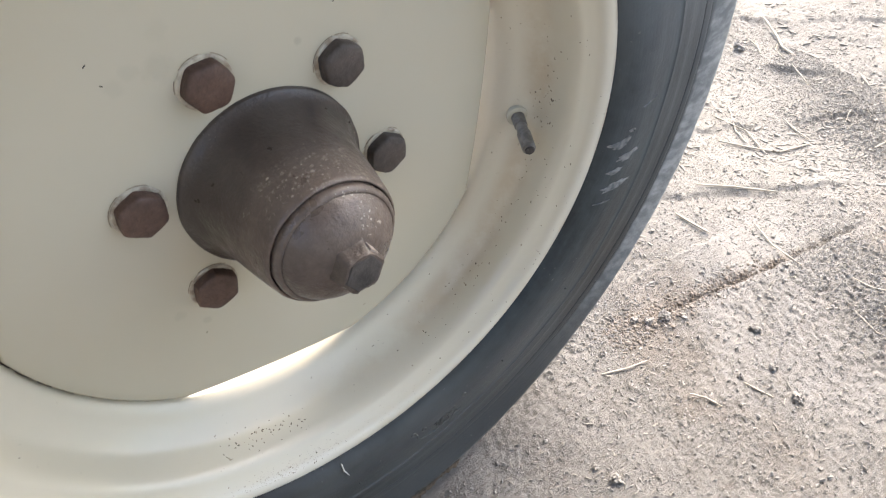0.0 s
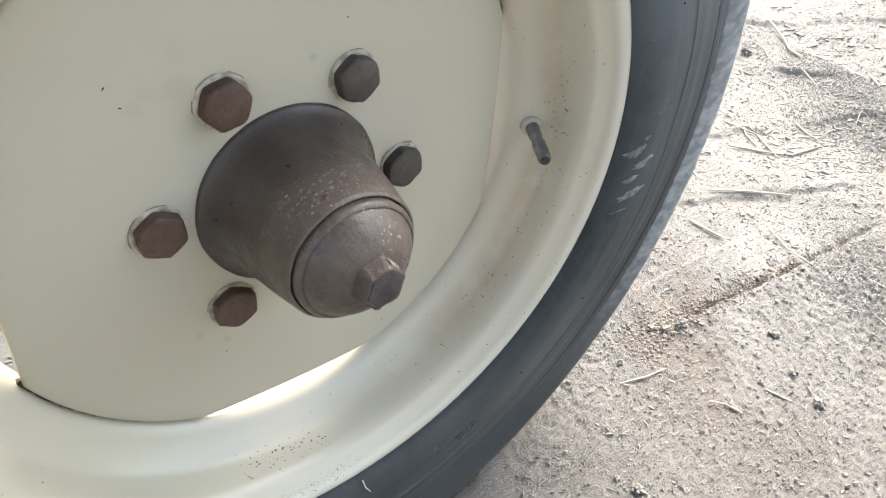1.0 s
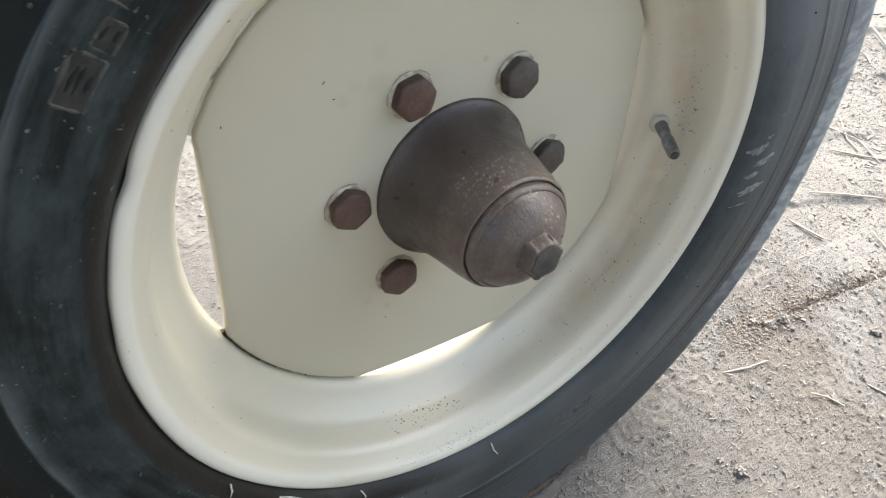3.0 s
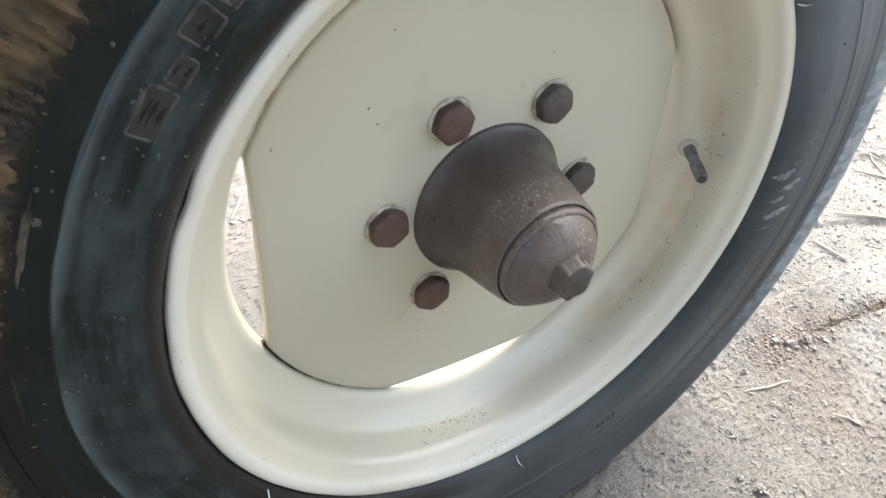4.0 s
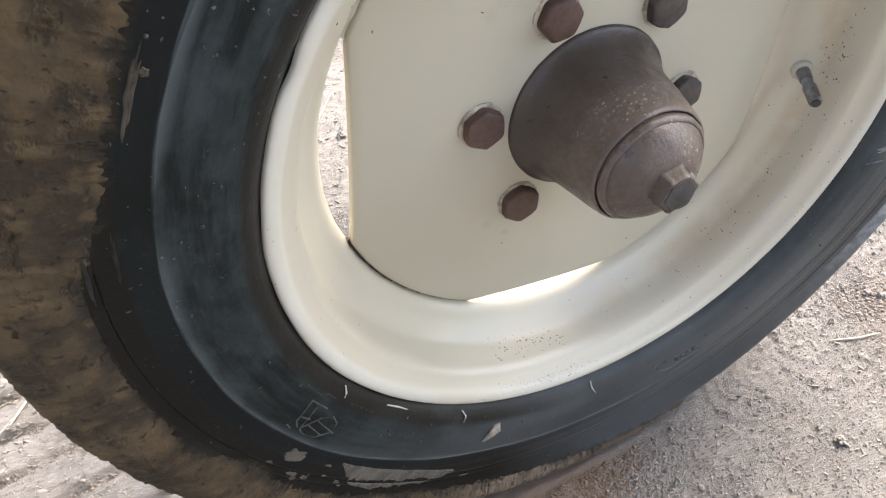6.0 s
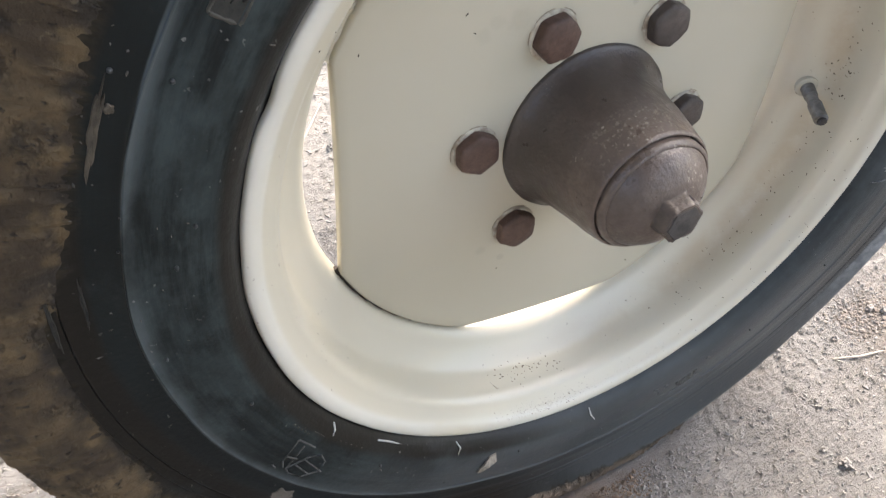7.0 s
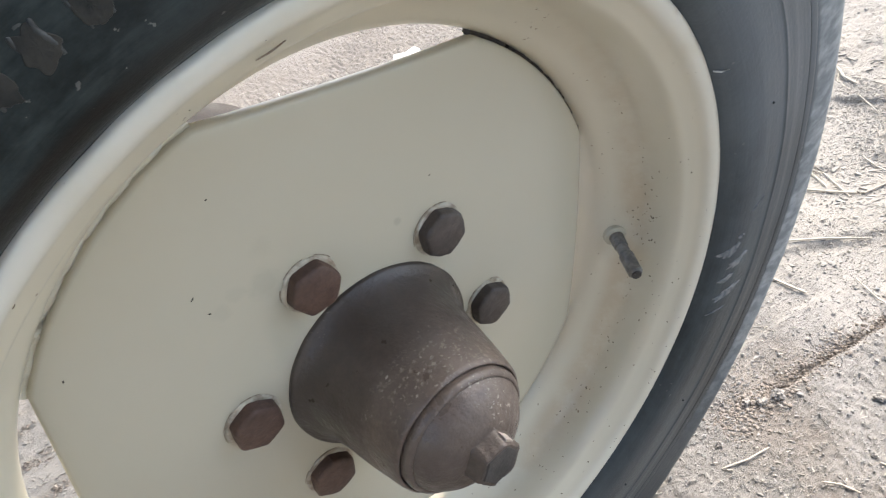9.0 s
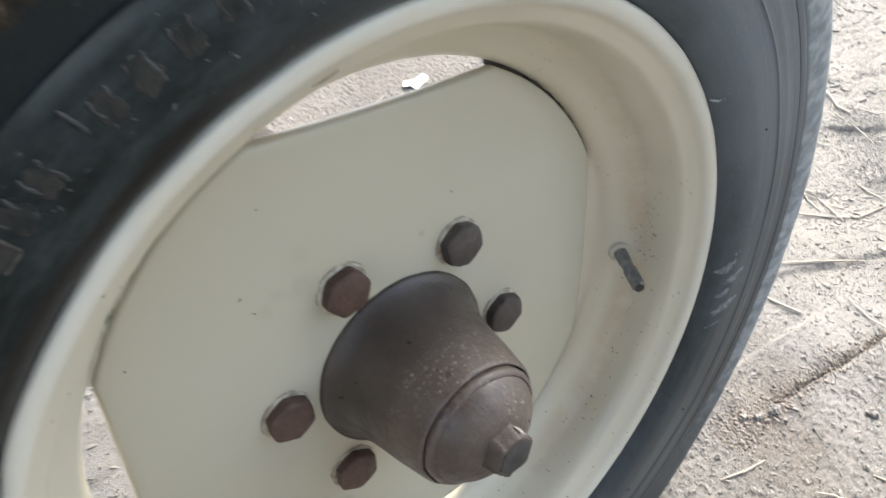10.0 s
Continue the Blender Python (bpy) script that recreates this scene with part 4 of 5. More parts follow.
# the raised writing is worn past reading: plain outlined blocks with dust caked in them
def block(a0, a1, r0, r1, material, width=0.0009, sunk=True):
    """One block of the writing: a raised outline round a flat dusty field."""
    c = math.degrees(0.0007 / r0)
    loop = [(a0, r0 + 0.0007), (a0, r1 - 0.0007), (a0 - c, r1), (a1 + c, r1), (a1, r1 - 0.0007), (a1, r0 + 0.0007), (a1 + c, r0), (a0 - c, r0), (a0, r0 + 0.0007)]
    stroke(loop, width, material=material)
    if sunk:
        raised("caked_dust", r0, r1, a0, a1, "brown dust caked in the raised writing", wall_y((r0 + r1) / 2), 0.0002, CAKED)


block(139.2, 134.3, 0.2492, 0.2612, LETTER, 0.0010)
block(133.6, 130.9, 0.2486, 0.2570, LETTER)
block(129.6, 126.3, 0.2496, 0.2620, LETTER)
block(125.2, 123.3, 0.2496, 0.2610, LETTER)
for a0, a1 in ((122.2, 120.8), (119.4, 117.8), (113.2, 111.8), (110.1, 108.7), (106.6, 105.1), (102.8, 101.3)):
    patch("caked_dust", (a0 + a1) / 2, 0.2560, 0.010, 0.012, a0, CAKED, "brown dust caked on worn writing", 0.0004, 0.2)
    for a in (a0, a1):
        stroke(((a, 0.2620), (a + 0.15, 0.2590), (a - 0.1, 0.2530), (a, 0.2502)), 0.0008, material=WORN)
for line in (((114.7, 0.2660), (114.6, 0.2600), (114.6, 0.2550)), ((116.6, 0.2492), (116.6, 0.2484)), ((129.5, 0.2454), (129.3, 0.2449))):
    stroke(line, 0.0011, material=WORN)
for line, width in ((((137.9, 0.2582), (135.4, 0.2572)), 0.0010), (((137.9, 0.2556), (135.3, 0.2548)), 0.0009), (((137.4, 0.2520), (135.8, 0.2514)), 0.0010),
                    (((132.9, 0.2554), (131.4, 0.2546)), 0.0009), (((132.6, 0.2508), (131.4, 0.2502)), 0.0012), (((128.6, 0.2560), (127.2, 0.2556)), 0.0009)):
    stroke(line, width, "letter_slot", SLOT, 0.0004)
bm = bmesh.new()
outline = ((244.6, 0.2382), (244.9, 0.2440), (243.6, 0.2500), (242.9, 0.2575), (242.2, 0.2560), (242.5, 0.2470), (243.4, 0.2400))
fold = [on_tyre(r, a, 0.0028 if 0.243 < r < 0.252 else 0.0012) for a, r in outline]
low = [bm.verts.new(p + Vector((0, 0.0016, 0))) for p in fold]
top = [bm.verts.new(p) for p in fold]
ridge = bm.verts.new(on_tyre(0.2475, 243.3, 0.0042))
for k in range(7):
    n = (k + 1) % 7
    bm.faces.new((low[k], low[n], top[n], top[k]))
    bm.faces.new((top[k], top[n], ridge))
bm.faces.new(low[::-1])
part("mud_flake", bm, FLAKE, tyre, "grey flake stuck to the sidewall", smooth=False)
patch("mud_scab", 151.0, 0.2848, 0.038, 0.0034, 2.1, MUD, "pale dried mud streak", 0.001, 0.6)
patch("mud_scab", 169.0, 0.3036, 0.034, 0.0022, 4.9, CAKED, "pale dried mud streak", 0.001, 0.6)
patch("mud_scab", 167.0, 0.2903, 0.032, 0.0016, 6.6, CAKED, "thin dried mud streak", 0.0006, 0.6)
patch("mud_scab", 148.6, 0.2815, 0.004, 0.0035, 2.9, MUD, "pale dried mud")
patch("mud_scab", 209.6, 0.2868, 0.019, 0.014, 3.7, SMEAR, "grey dried mud smear", 0.0005, 0.3)


def mud_band(name, arc, top, low, seed, label):
    """A thin coat of grey mud on the sidewall: smooth above, ragged below, thin at its ends."""
    bm = bmesh.new()
    cols, rows = 150, 8
    grid = []
    for c in range(cols + 1):
        f = c / cols
        a = arc[0] + (arc[1] - arc[0]) * f
        r0 = float(np.interp(a, *top)) + 0.0007 * noise.fractal(Vector((a * 2.3, seed, 0)), 0.8, 2.0, 4)
        r1 = float(np.interp(a, *low)) + 0.0034 * noise.fractal(Vector((a * 0.9, seed, 5)), 0.55, 2.3, 5)
        end = min(1.0, f * 9, (1 - f) * 9)
        r1 = r0 + max(0.0008, (r1 - r0) * (0.35 + 0.65 * end))
        column = []
        for k in range(rows + 1):
            g = k / rows
            lift = 0.0007 * min(1.0, 6 * g + 0.25, 6 * (1 - g)) - 0.0004 * (k in (0, rows)) + 0.00022 * noise.noise(Vector((a * 2.6, g * 5, seed)))
            column.append(bm.verts.new(on_tyre(r0 + (r1 - r0) * g, a + 1.6 * g * (g - 1) + 0.5 * g, lift)))
        grid.append(column)
    for p, q in zip(grid, grid[1:]):
        for k in range(rows):
            bm.faces.new((p[k], q[k], q[k + 1], p[k + 1]))
    part(name, bm, SMEAR, tyre, label)


mud_band("mud_scab", (218.4, 241.0), ((218, 223, 226.3, 229.7, 234.2, 241), (0.2822, 0.2838, 0.2851, 0.2865, 0.2886, 0.2945)),
         ((218, 222, 235, 241), (0.2900, 0.3020, 0.3028, 0.3045)), 4.4, "grey dried mud along the moulded ring")
mud_band("mud_scab", (222.6, 237.0), ((222, 237), (0.3030, 0.3048)), ((222, 226.5, 229, 237), (0.3060, 0.3115, 0.3090, 0.3066)), 9.2, "ragged strip of grey dried mud")
for a, r, w, h, sd in ((212.6, 0.3030, 0.009, 0.004, 1.3), (214.8, 0.3042, 0.006, 0.003, 2.8), (213.3, 0.3075, 0.005, 0.003, 3.3), (217.5, 0.2990, 0.004, 0.002, 4.1), (220.6, 0.3040, 0.005, 0.003, 5.4),
                       (216.4, 0.2880, 0.007, 0.002, 6.5), (207.6, 0.2985, 0.006, 0.0025, 7.9), (221.5, 0.3078, 0.003, 0.002, 8.6), (243.6, 0.3060, 0.010, 0.0012, 9.7)):
    patch("mud_scab", a, r, w, h, sd, SMEAR, "small grey scab of dried mud", 0.0006, 0.6)
for a, r, w, h, sd, lean in ((339.3, 0.2470, 0.0130, 0.0130, 6.2, 1.6), (345.3, 0.2480, 0.0100, 0.0110, 7.7, 1.5), (347.6, 0.2370, 0.0110, 0.0100, 8.3, 0.8), (342.2, 0.2400, 0.0070, 0.0080, 9.1, 1.5), (350.2, 0.2437, 0.0040, 0.0050, 9.9, 0.0),
                             (354.8, 0.2540, 0.0060, 0.0025, 11.2, 2.0), (336.0, 0.2420, 0.0060, 0.0030, 12.6, 2.4)):
    patch("dust_scuff", a, r, w, h, sd, SCUFF, "grey scuff mark", 0.0006, 0.7, lean)

# small dry flecks spattered over the sidewall
rnd = random.Random(31)
bm = bmesh.new()
for k in range(80):
    a, r = rnd.uniform(120, 262), rnd.choice((rnd.uniform(0.230, 0.310), rnd.uniform(0.274, 0.306)))
    size, turn = rnd.choice((0.0004, 0.0005, 0.0006, 0.0011)), rnd.uniform(0, 6.3)
    ring = []
    for t in (0, 1.1, 2.3, 3.4, 4.6):
        u, v = size * rnd.uniform(0.6, 2.2) * math.cos(t), size * 0.5 * math.sin(t)
        du, dv = u * math.cos(turn) - v * math.sin(turn), u * math.sin(turn) + v * math.cos(turn)
        ring.append(bm.verts.new(on_tyre(r + dv, a + math.degrees(du / r), 0.0001)))
    top = bm.verts.new(on_tyre(r, a, 0.0002 + 0.3 * size))
    for i in range(5):
        bm.faces.new((ring[i], ring[(i + 1) % 5], top))
tagged(part("dry_flecks", bm, SCAB, tyre, "small dry flecks of mud", smooth=False), kind="stuff")

# mud caked on the tread, ragged where it thins out on the sidewall
def build_mud():
    plump = soft_line([p for p in SIDE if not 0.2980 < p[1] < 0.3095], 6)
    start = next(i for i, (y, r) in enumerate(plump) if r > 0.282)
    strip = plump[start:] + [(-y, r) for y, r in plump[-2:-26:-1]]
    cols = 760
    bm = bmesh.new()
    grid, inside = [], []
    length = [0.0]
    for p, q in zip(strip, strip[1:]):
        length.append(length[-1] + math.hypot(q[0] - p[0], q[1] - p[1]))
    for c in range(cols + 1):
        a = 92 + 193 * c / cols
        edge = float(np.interp(a, EDGE_A, EDGE_R))
        calm = 1.0 if a < 160 else 0.3 if a < 193 else 0.8
        edge += 0.0015
        column, flags = [], []
        for k, (y, r) in enumerate(strip):
            n = noise.fractal(Vector((a * 1.5 + length[k] * 40, length[k] * 16, 1.7)), 0.55, 2.2, 5)
            over = (r if y < -0.02 else 0.36) - edge + 0.0042 * calm * n
            pit = noise.noise(Vector((a * 0.22, length[k] * 26, 7.7)))
            fine = noise.fractal(Vector((a * 0.9, length[k] * 130, 3.3)), 0.7, 2.1, 3)
            body = 0.0016 + 0.0016 * (n + 0.5) + 0.0009 * fine + 0.003 * min(max((r - 0.315) / 0.03, 0), 1) - max(0.0, pit - 0.32) * 0.008
            soft = min(max(over / 0.0090, -1.0), 1.0)
            h = soft * max(body, 0.0004) if soft > 0 else soft * 0.0015
            nrm = Vector((-0.9, 0.45)) if r < 0.335 else Vector((-0.35, 0.9)) if r < 0.352 else Vector((0.0, 1.0))
            rr, yy = r + nrm[1] * h, y + nrm[0] * h
            z = rr * math.sin(radians(a))
            if z < -HEIGHT + 0.003:
                rr *= (HEIGHT - 0.003) / -z
            column.append(bm.verts.new(at_polar(rr, a, yy + bulge(y, r, radians(a)))))
            flags.append(over > -0.004)
        grid.append(column)
        inside.append(flags)
    for c in range(cols):
        for k in range(len(strip) - 1):
            if inside[c][k] + inside[c + 1][k] + inside[c][k + 1] + inside[c + 1][k + 1] >= 2:
                bm.faces.new((grid[c][k], grid[c + 1][k], grid[c + 1][k + 1], grid[c][k + 1]))
    bmesh.ops.delete(bm, geom=[v for v in bm.verts if not v.link_faces], context="VERTS")
    part("tread_mud", bm, TREAD_MUD, tyre, "brown dried mud smeared over the tread")


build_mud()

# dirt on the rim and disc
FRONT_Y = [y for y, r in FRONT[1:14]]
FRONT_R = [r for y, r in FRONT[1:14]]


def flecks(name, spots, material, parent, label):
    """Many tiny scales of dirt: angle, place along the axle, their spread, number, size."""
    rnd = random.Random(5)
    bm = bmesh.new()
    for a0, y0, da, dy, count, size in spots:
        for k in range(count):
            a = a0 + da * rnd.gauss(0, 0.5)
            y = min(max(y0 + dy * rnd.gauss(0, 0.5), -0.0575), -0.002)
            r = float(np.interp(y, FRONT_Y, FRONT_R))
            c = at_polar(r - 0.0001, a, y)
            inward, along = at_polar(-1, a, 0), at_polar(1, a + 90, 0)
            w = rnd.uniform(0, math.pi)
            s = size * rnd.uniform(0.5, 1.4)
            u = along * math.cos(w) + Vector((0, 1, 0)) * math.sin(w)
            v = along * -math.sin(w) + Vector((0, 1, 0)) * math.cos(w)
            ring = [bm.verts.new(c + u * s * rnd.uniform(0.6, 1.5) * math.cos(t) + v * s * 0.55 * math.sin(t)) for t in (0, 1.2, 2.4, 3.6, 5.0)]
            top = bm.verts.new(c + inward * s * 0.2)
            for i in range(5):
                bm.faces.new((ring[i], ring[(i + 1) % 5], top))
    return tagged(part(name, bm, material, parent, label, smooth=False, weld=False), kind="stuff")


flecks("dirt_specks", ((353, -0.027, 6, 0.008, 28, 0.0008), (341, -0.004, 4, 0.004, 6, 0.0008), (336, -0.045, 14, 0.016, 26, 0.0007), (313, -0.04, 20, 0.03, 36, 0.0007), (330, -0.024, 24, 0.008, 26, 0.0006),
                       (250, -0.030, 8, 0.010, 26, 0.0008), (258, -0.030, 8, 0.012, 24, 0.0007), (262, -0.055, 10, 0.006, 14, 0.0006), (285, -0.03, 22, 0.03, 22, 0.0006),
                       (210, -0.030, 25, 0.03, 8, 0.0007), (12, -0.035, 20, 0.03, 30, 0.0006), (120, -0.05, 30, 0.01, 8, 0.0008)), SPECK, rim, "dark specks of dirt")
flecks("dust_crumbs", ((252, -0.0555, 8, 0.004, 150, 0.0006), (262, -0.054, 9, 0.005, 90, 0.0005), (275, -0.055, 14, 0.005, 60, 0.0004)), DUST, rim, "dusty crumbs on the rim lip")
for a, r, turn, ln in ((126.1, 0.1245, 40, 0.0016), (128.1, 0.1130, -30, 0.0012), (143.8, 0.162, 70, 0.0012), (235, 0.112, 20, 0.0010), (60, 0.105, 10, 0.0008), (288, 0.155, 30, 0.0010), (110, 0.148, 15, 0.0008)):
    bm = bmesh.new()
    p = at_polar(r, a, dish(r))
    q = Vector((math.cos(radians(turn)), 0, math.sin(radians(turn)))) * ln
    tube(bm, [p - q * 0.7, p + q * 0.1, p + q * 0.6], [0.0002, 0.0004, 0.0002], 6)
    part("paint_nick", bm, CRACK, disc, "small dark nick in the paint")
for pts in (((97.9, 0.2079, -0.0512), (96.3, 0.2078, -0.0514), (94.7, 0.2087, -0.0518)), ((232.8, 0.2168, -0.0562), (231.9, 0.2160, -0.0558), (231.2, 0.2145, -0.0548))):
    bm = bmesh.new()
    tube(bm, [at_polar(r - 0.0001, a, y - 0.0001) for a, r, y in pts], [0.0002, 0.0004, 0.0002], 5)
    part("paint_crack", bm, GRIME, rim, "dark scratch through the paint")

# ---------------------------------------------------------------- axle behind the wheel
bm = revolve([(0.008, 0.0005), (0.008, 0.0600), (0.020, 0.0620), (0.060, 0.0600), (0.070, 0.0560), (0.150, 0.0570), (0.160, 0.0640), (0.215, 0.0650), (0.225, 0.0570), (0.250, 0.0560), (0.262, 0.0500), (0.264, 0.0005)], 64)
axle = tagged(new("axle"), "dark brown steel axle behind the wheel", "axle")
axle.location = (0, 0, HEIGHT)
part("spindle_housing", bm, AXLE, axle)
bm = bmesh.new()
prism(bm, 4, 0.056, 0.8, 0.255, 45)
part("beam", bm, AXLE, axle, smooth=False)

# ---------------------------------------------------------------- crumbs, chaff, straw and clods on the soil
def scatter(name, base_v, base_f, place, size, turn, flat, material, label, category):
    """Joins many copies of a small shape, set by arrays, into one mesh."""
    n, nv = len(place), len(base_v)
    jitter = np.random.RandomState(3).uniform(0.75, 1.25, (n, nv, 1))
    v = base_v[None] * jitter * size[:, None, :]
    ca, sa = np.cos(turn)[:, None], np.sin(turn)[:, None]
    ct, st = np.cos(flat)[:, None], np.sin(flat)[:, None]
    x, y, z = v[:, :, 0], v[:, :, 1], v[:, :, 2]
    x, z = x * ct - z * st, x * st + z * ct
    v = np.stack([x * ca - y * sa, x * sa + y * ca, z], 2) + place[:, None, :]
    f = (base_f[None] + (np.arange(n) * nv)[:, None, None]).reshape(-1, base_f.shape[1])
    me = bpy.data.meshes.new(name)
    me.from_pydata(v.reshape(-1, 3), [], f)
    me.materials.append(material)
    return tagged(new(name, me), label, category, kind="stuff")


def sites(count, seed, patchy, box=(-0.75, 1.5, -0.5, 1.4), floor=0.06):
    """Places on the soil, thicker in patches, none under the tyre."""
    rs = np.random.RandomState(seed)
    x, y = rs.uniform(box[0], box[1], count * 4), rs.uniform(box[2], box[3], count * 4)
    want = np.clip(patchy * smooth_noise(x, y, 7, seed) + 0.5 * smooth_noise(x, y, 19, seed + 1) - 0.45 * patchy, floor, 1)
    keep = (rs.uniform(0, 1, len(x)) < want) & ~((np.abs(x) < 0.20) & (np.abs(y) < 0.075))
    x, y = x[keep][:count], y[keep][:count]
    return np.stack([x, y, ground_height(x, y)], 1), rs


def build_litter():
    bm = bmesh.new()
    bmesh.ops.create_icosphere(bm, subdivisions=1, radius=1)
    ball = np.array([v.co[:] for v in bm.verts])
    ball_f = np.array([[v.index for v in f.verts] for f in bm.faces])
    bm.free()
    grain_v = np.array([(1, 0, 0), (-1, 0, 0), (0, 1, 0), (0, -1, 0), (0, 0, 1), (0, 0, -0.6)], float)
    grain_f = np.array([(0, 2, 4), (2, 1, 4), (1, 3, 4), (3, 0, 4), (2, 0, 5), (1, 2, 5), (3, 1, 5), (0, 3, 5)])
    p, rs = sites(115000, 91, 2.0, (-0.12, 0.95, -0.36, 0.36), 0.09)
    s = np.clip(rs.lognormal(-7.3, 0.42, len(p)), 0.0003, 0.0022)
    size = np.stack([s * rs.uniform(1.0, 2.3, len(p)), s, s * rs.uniform(0.7, 1.1, len(p))], 1)
    p[:, 2] += size[:, 2] * 0.35
    spin, lean = rs.uniform(0, 6.3, len(p)), rs.uniform(-0.5, 0.5, len(p))
    pale = p[:, 0] + 1.2 * p[:, 1] + rs.normal(0, 0.06, len(p)) > 0.50
    foot = ((p[:, 0] + 0.10) / 0.13) ** 2 + ((p[:, 1] + 0.075) / 0.05) ** 2 + rs.normal(0, 0.2, len(p)) < 1.0
    for mask, stuff, label in ((~pale & ~foot, CLOD, "fine grains of dry soil on the ground"), (foot, UMBER, "fine brown grains of soil at the foot of the tyre"), (pale, CRUST, "fine pale grains of dry soil on the ground")):
        scatter("soil_grains", grain_v, grain_f, p[mask], size[mask], spin[mask], lean[mask], stuff, label, "soil grains")
    p, rs = sites(9000, 41, 2.4, (-0.60, 1.15, -0.42, 0.60), 0.03)
    s = np.clip(rs.lognormal(-6.95, 0.45, len(p)), 0.0005, 0.0034)
    size = np.stack([s * rs.uniform(0.9, 1.5, len(p)), s, s * rs.uniform(0.5, 0.8, len(p))], 1)
    p[:, 2] += size[:, 2] * 0.45
    spin, lean = rs.uniform(0, 6.3, len(p)), rs.uniform(-0.4, 0.4, len(p))
    pale = np.abs(p[:, 0]) + 1.2 * p[:, 1] + rs.normal(0, 0.05, len(p)) > 0.45
    for mask, stuff, label in ((~pale, CLOD, "small crumbs of dry soil on the ground"), (pale, CRUST, "small pale crumbs of dry soil on the ground")):
        scatter("soil_crumbs", ball, ball_f, p[mask], size[mask], spin[mask], lean[mask], stuff, label, "soil crumbs")
    # a band of loose darker crumbs along the step in the soil
    rs = np.random.RandomState(19)
    k = rs.beta(1.0, 1.6, 2600)
    x, y = 0.295 + 0.30 * k + rs.normal(0, 0.006, 2600), -0.046 - 0.045 * k + rs.normal(0, 0.011, 2600) * (1.15 - k)
    s = np.clip(rs.lognormal(-7.15, 0.45, 2600), 0.0004, 0.0024)
    p = np.stack([x, y, ground_height(x, y) + 0.3 * s], 1)
    scatter("loose_crumbs", ball, ball_f, p, np.stack([s * 1.2, s, s * 0.8], 1), rs.uniform(0, 6.3, 2600), rs.uniform(-0.4, 0.4, 2600), DAMP, "loose brown crumbs along a step in the soil", "soil crumbs")
    # brown crumbs put in the print valleys, in place of their shade
    x, y = rs.uniform(-0.64, -0.22, 30000), rs.uniform(0.03, 0.50, 30000)
    phase = lug_wave(x, y)
    keep = ((phase < 0.10) | (phase > 0.93)) & (smooth_noise(x, y, 16, 47) > 0.38)
    x, y = x[keep], y[keep]
    s = np.clip(rs.lognormal(-6.9, 0.45, len(x)), 0.0005, 0.0028)
    p = np.stack([x, y, ground_height(x, y) + 0.3 * s], 1)
    scatter("loose_crumbs", grain_v, grain_f, p, np.stack([s * 1.6, s, s * 0.8], 1), rs.normal(0, 0.6, len(x)), rs.uniform(-0.4, 0.4, len(x)), DAMP, "brown crumbs deepening the shade in old lug prints", "soil crumbs")
    plate = np.array([(x, y, z) for z in (-1, 1) for x, y in ((-1, -0.8), (0.9, -1), (1, 0.7), (-0.8, 1))], float)
    plate_f = np.array([(0, 3, 2, 1), (4, 5, 6, 7), (0, 1, 5, 4), (1, 2, 6, 5), (2, 3, 7, 6), (3, 0, 4, 7)])
    ang = np.linspace(0, 2 * math.pi, 8)[:7]
    rim_r = np.array([1.0, 0.7, 1.15, 0.8, 1.1, 0.65, 0.95])
    crust = np.array([(r * math.cos(w), r * math.sin(w), -1.0) for r, w in zip(rim_r, ang)] + [(0.93 * r * math.cos(w), 0.93 * r * math.sin(w), 1.0) for r, w in zip(rim_r, ang)] + [(0, 0, 1.25)])
    crust_f = np.array([(k, (k + 1) % 7, 7 + (k + 1) % 7) for k in range(7)] + [(k, 7 + (k + 1) % 7, 7 + k) for k in range(7)] + [(7 + k, 7 + (k + 1) % 7, 14) for k in range(7)])
    p, rs = sites(17000, 77, 1.8, (0.08, 1.3, -0.40, 0.8), 0.10)
    far = np.clip((p[:, 0] + 0.9 * p[:, 1] - 0.42) / 0.3, 0, 1)
    s = np.clip(rs.lognormal(-7.0, 0.40, len(p)) * (1 + 0.9 * far), 0.0005, 0.0036)
    size = np.stack([s * rs.uniform(1.0, 1.8, len(p)) * (1 + 0.5 * far), s * rs.uniform(0.5, 0.9, len(p)), s * rs.uniform(0.16, 0.36, len(p))], 1)
    p[:, 2] += size[:, 2] * 0.3
    # a second spread of flakes on the soil behind the wheel
    q, rs2 = sites(6000, 78, 1.6, (-0.75, 0.10, 0.10, 1.10), 0.12)
    s = np.clip(rs2.lognormal(-6.6, 0.42, len(q)), 0.0006, 0.0038)
    more = np.stack([s * rs2.uniform(1.2, 2.4, len(q)), s * rs2.uniform(0.5, 0.9, len(q)), s * rs2.uniform(0.16, 0.36, len(q))], 1)
    q[:, 2] += more[:, 2] * 0.3
    p, size, far = np.concatenate([p, q]), np.concatenate([size, more]), np.concatenate([far, np.ones(len(q))])
    turn = np.where(rs.uniform(0, 1, len(p)) < 0.25 + 0.5 * far, rs.normal(-0.62, 0.45, len(p)), rs.uniform(0, 6.3, len(p)))
    lean = rs.normal(0, 0.22, len(p))
    pale = np.abs(p[:, 0]) + 1.2 * p[:, 1] + rs.normal(0, 0.06, len(p)) > 0.50
    for mask, stuff, label in ((~pale, CLOD, "thin flakes of dry soil crust on the ground"), (pale, CRUST, "thin pale flakes of dry soil crust on the ground")):
        scatter("soil_flakes", crust, crust_f, p[mask], size[mask], turn[mask], lean[mask], stuff, label, "soil flakes")
    p, rs = sites(12000, 57, 1.0)
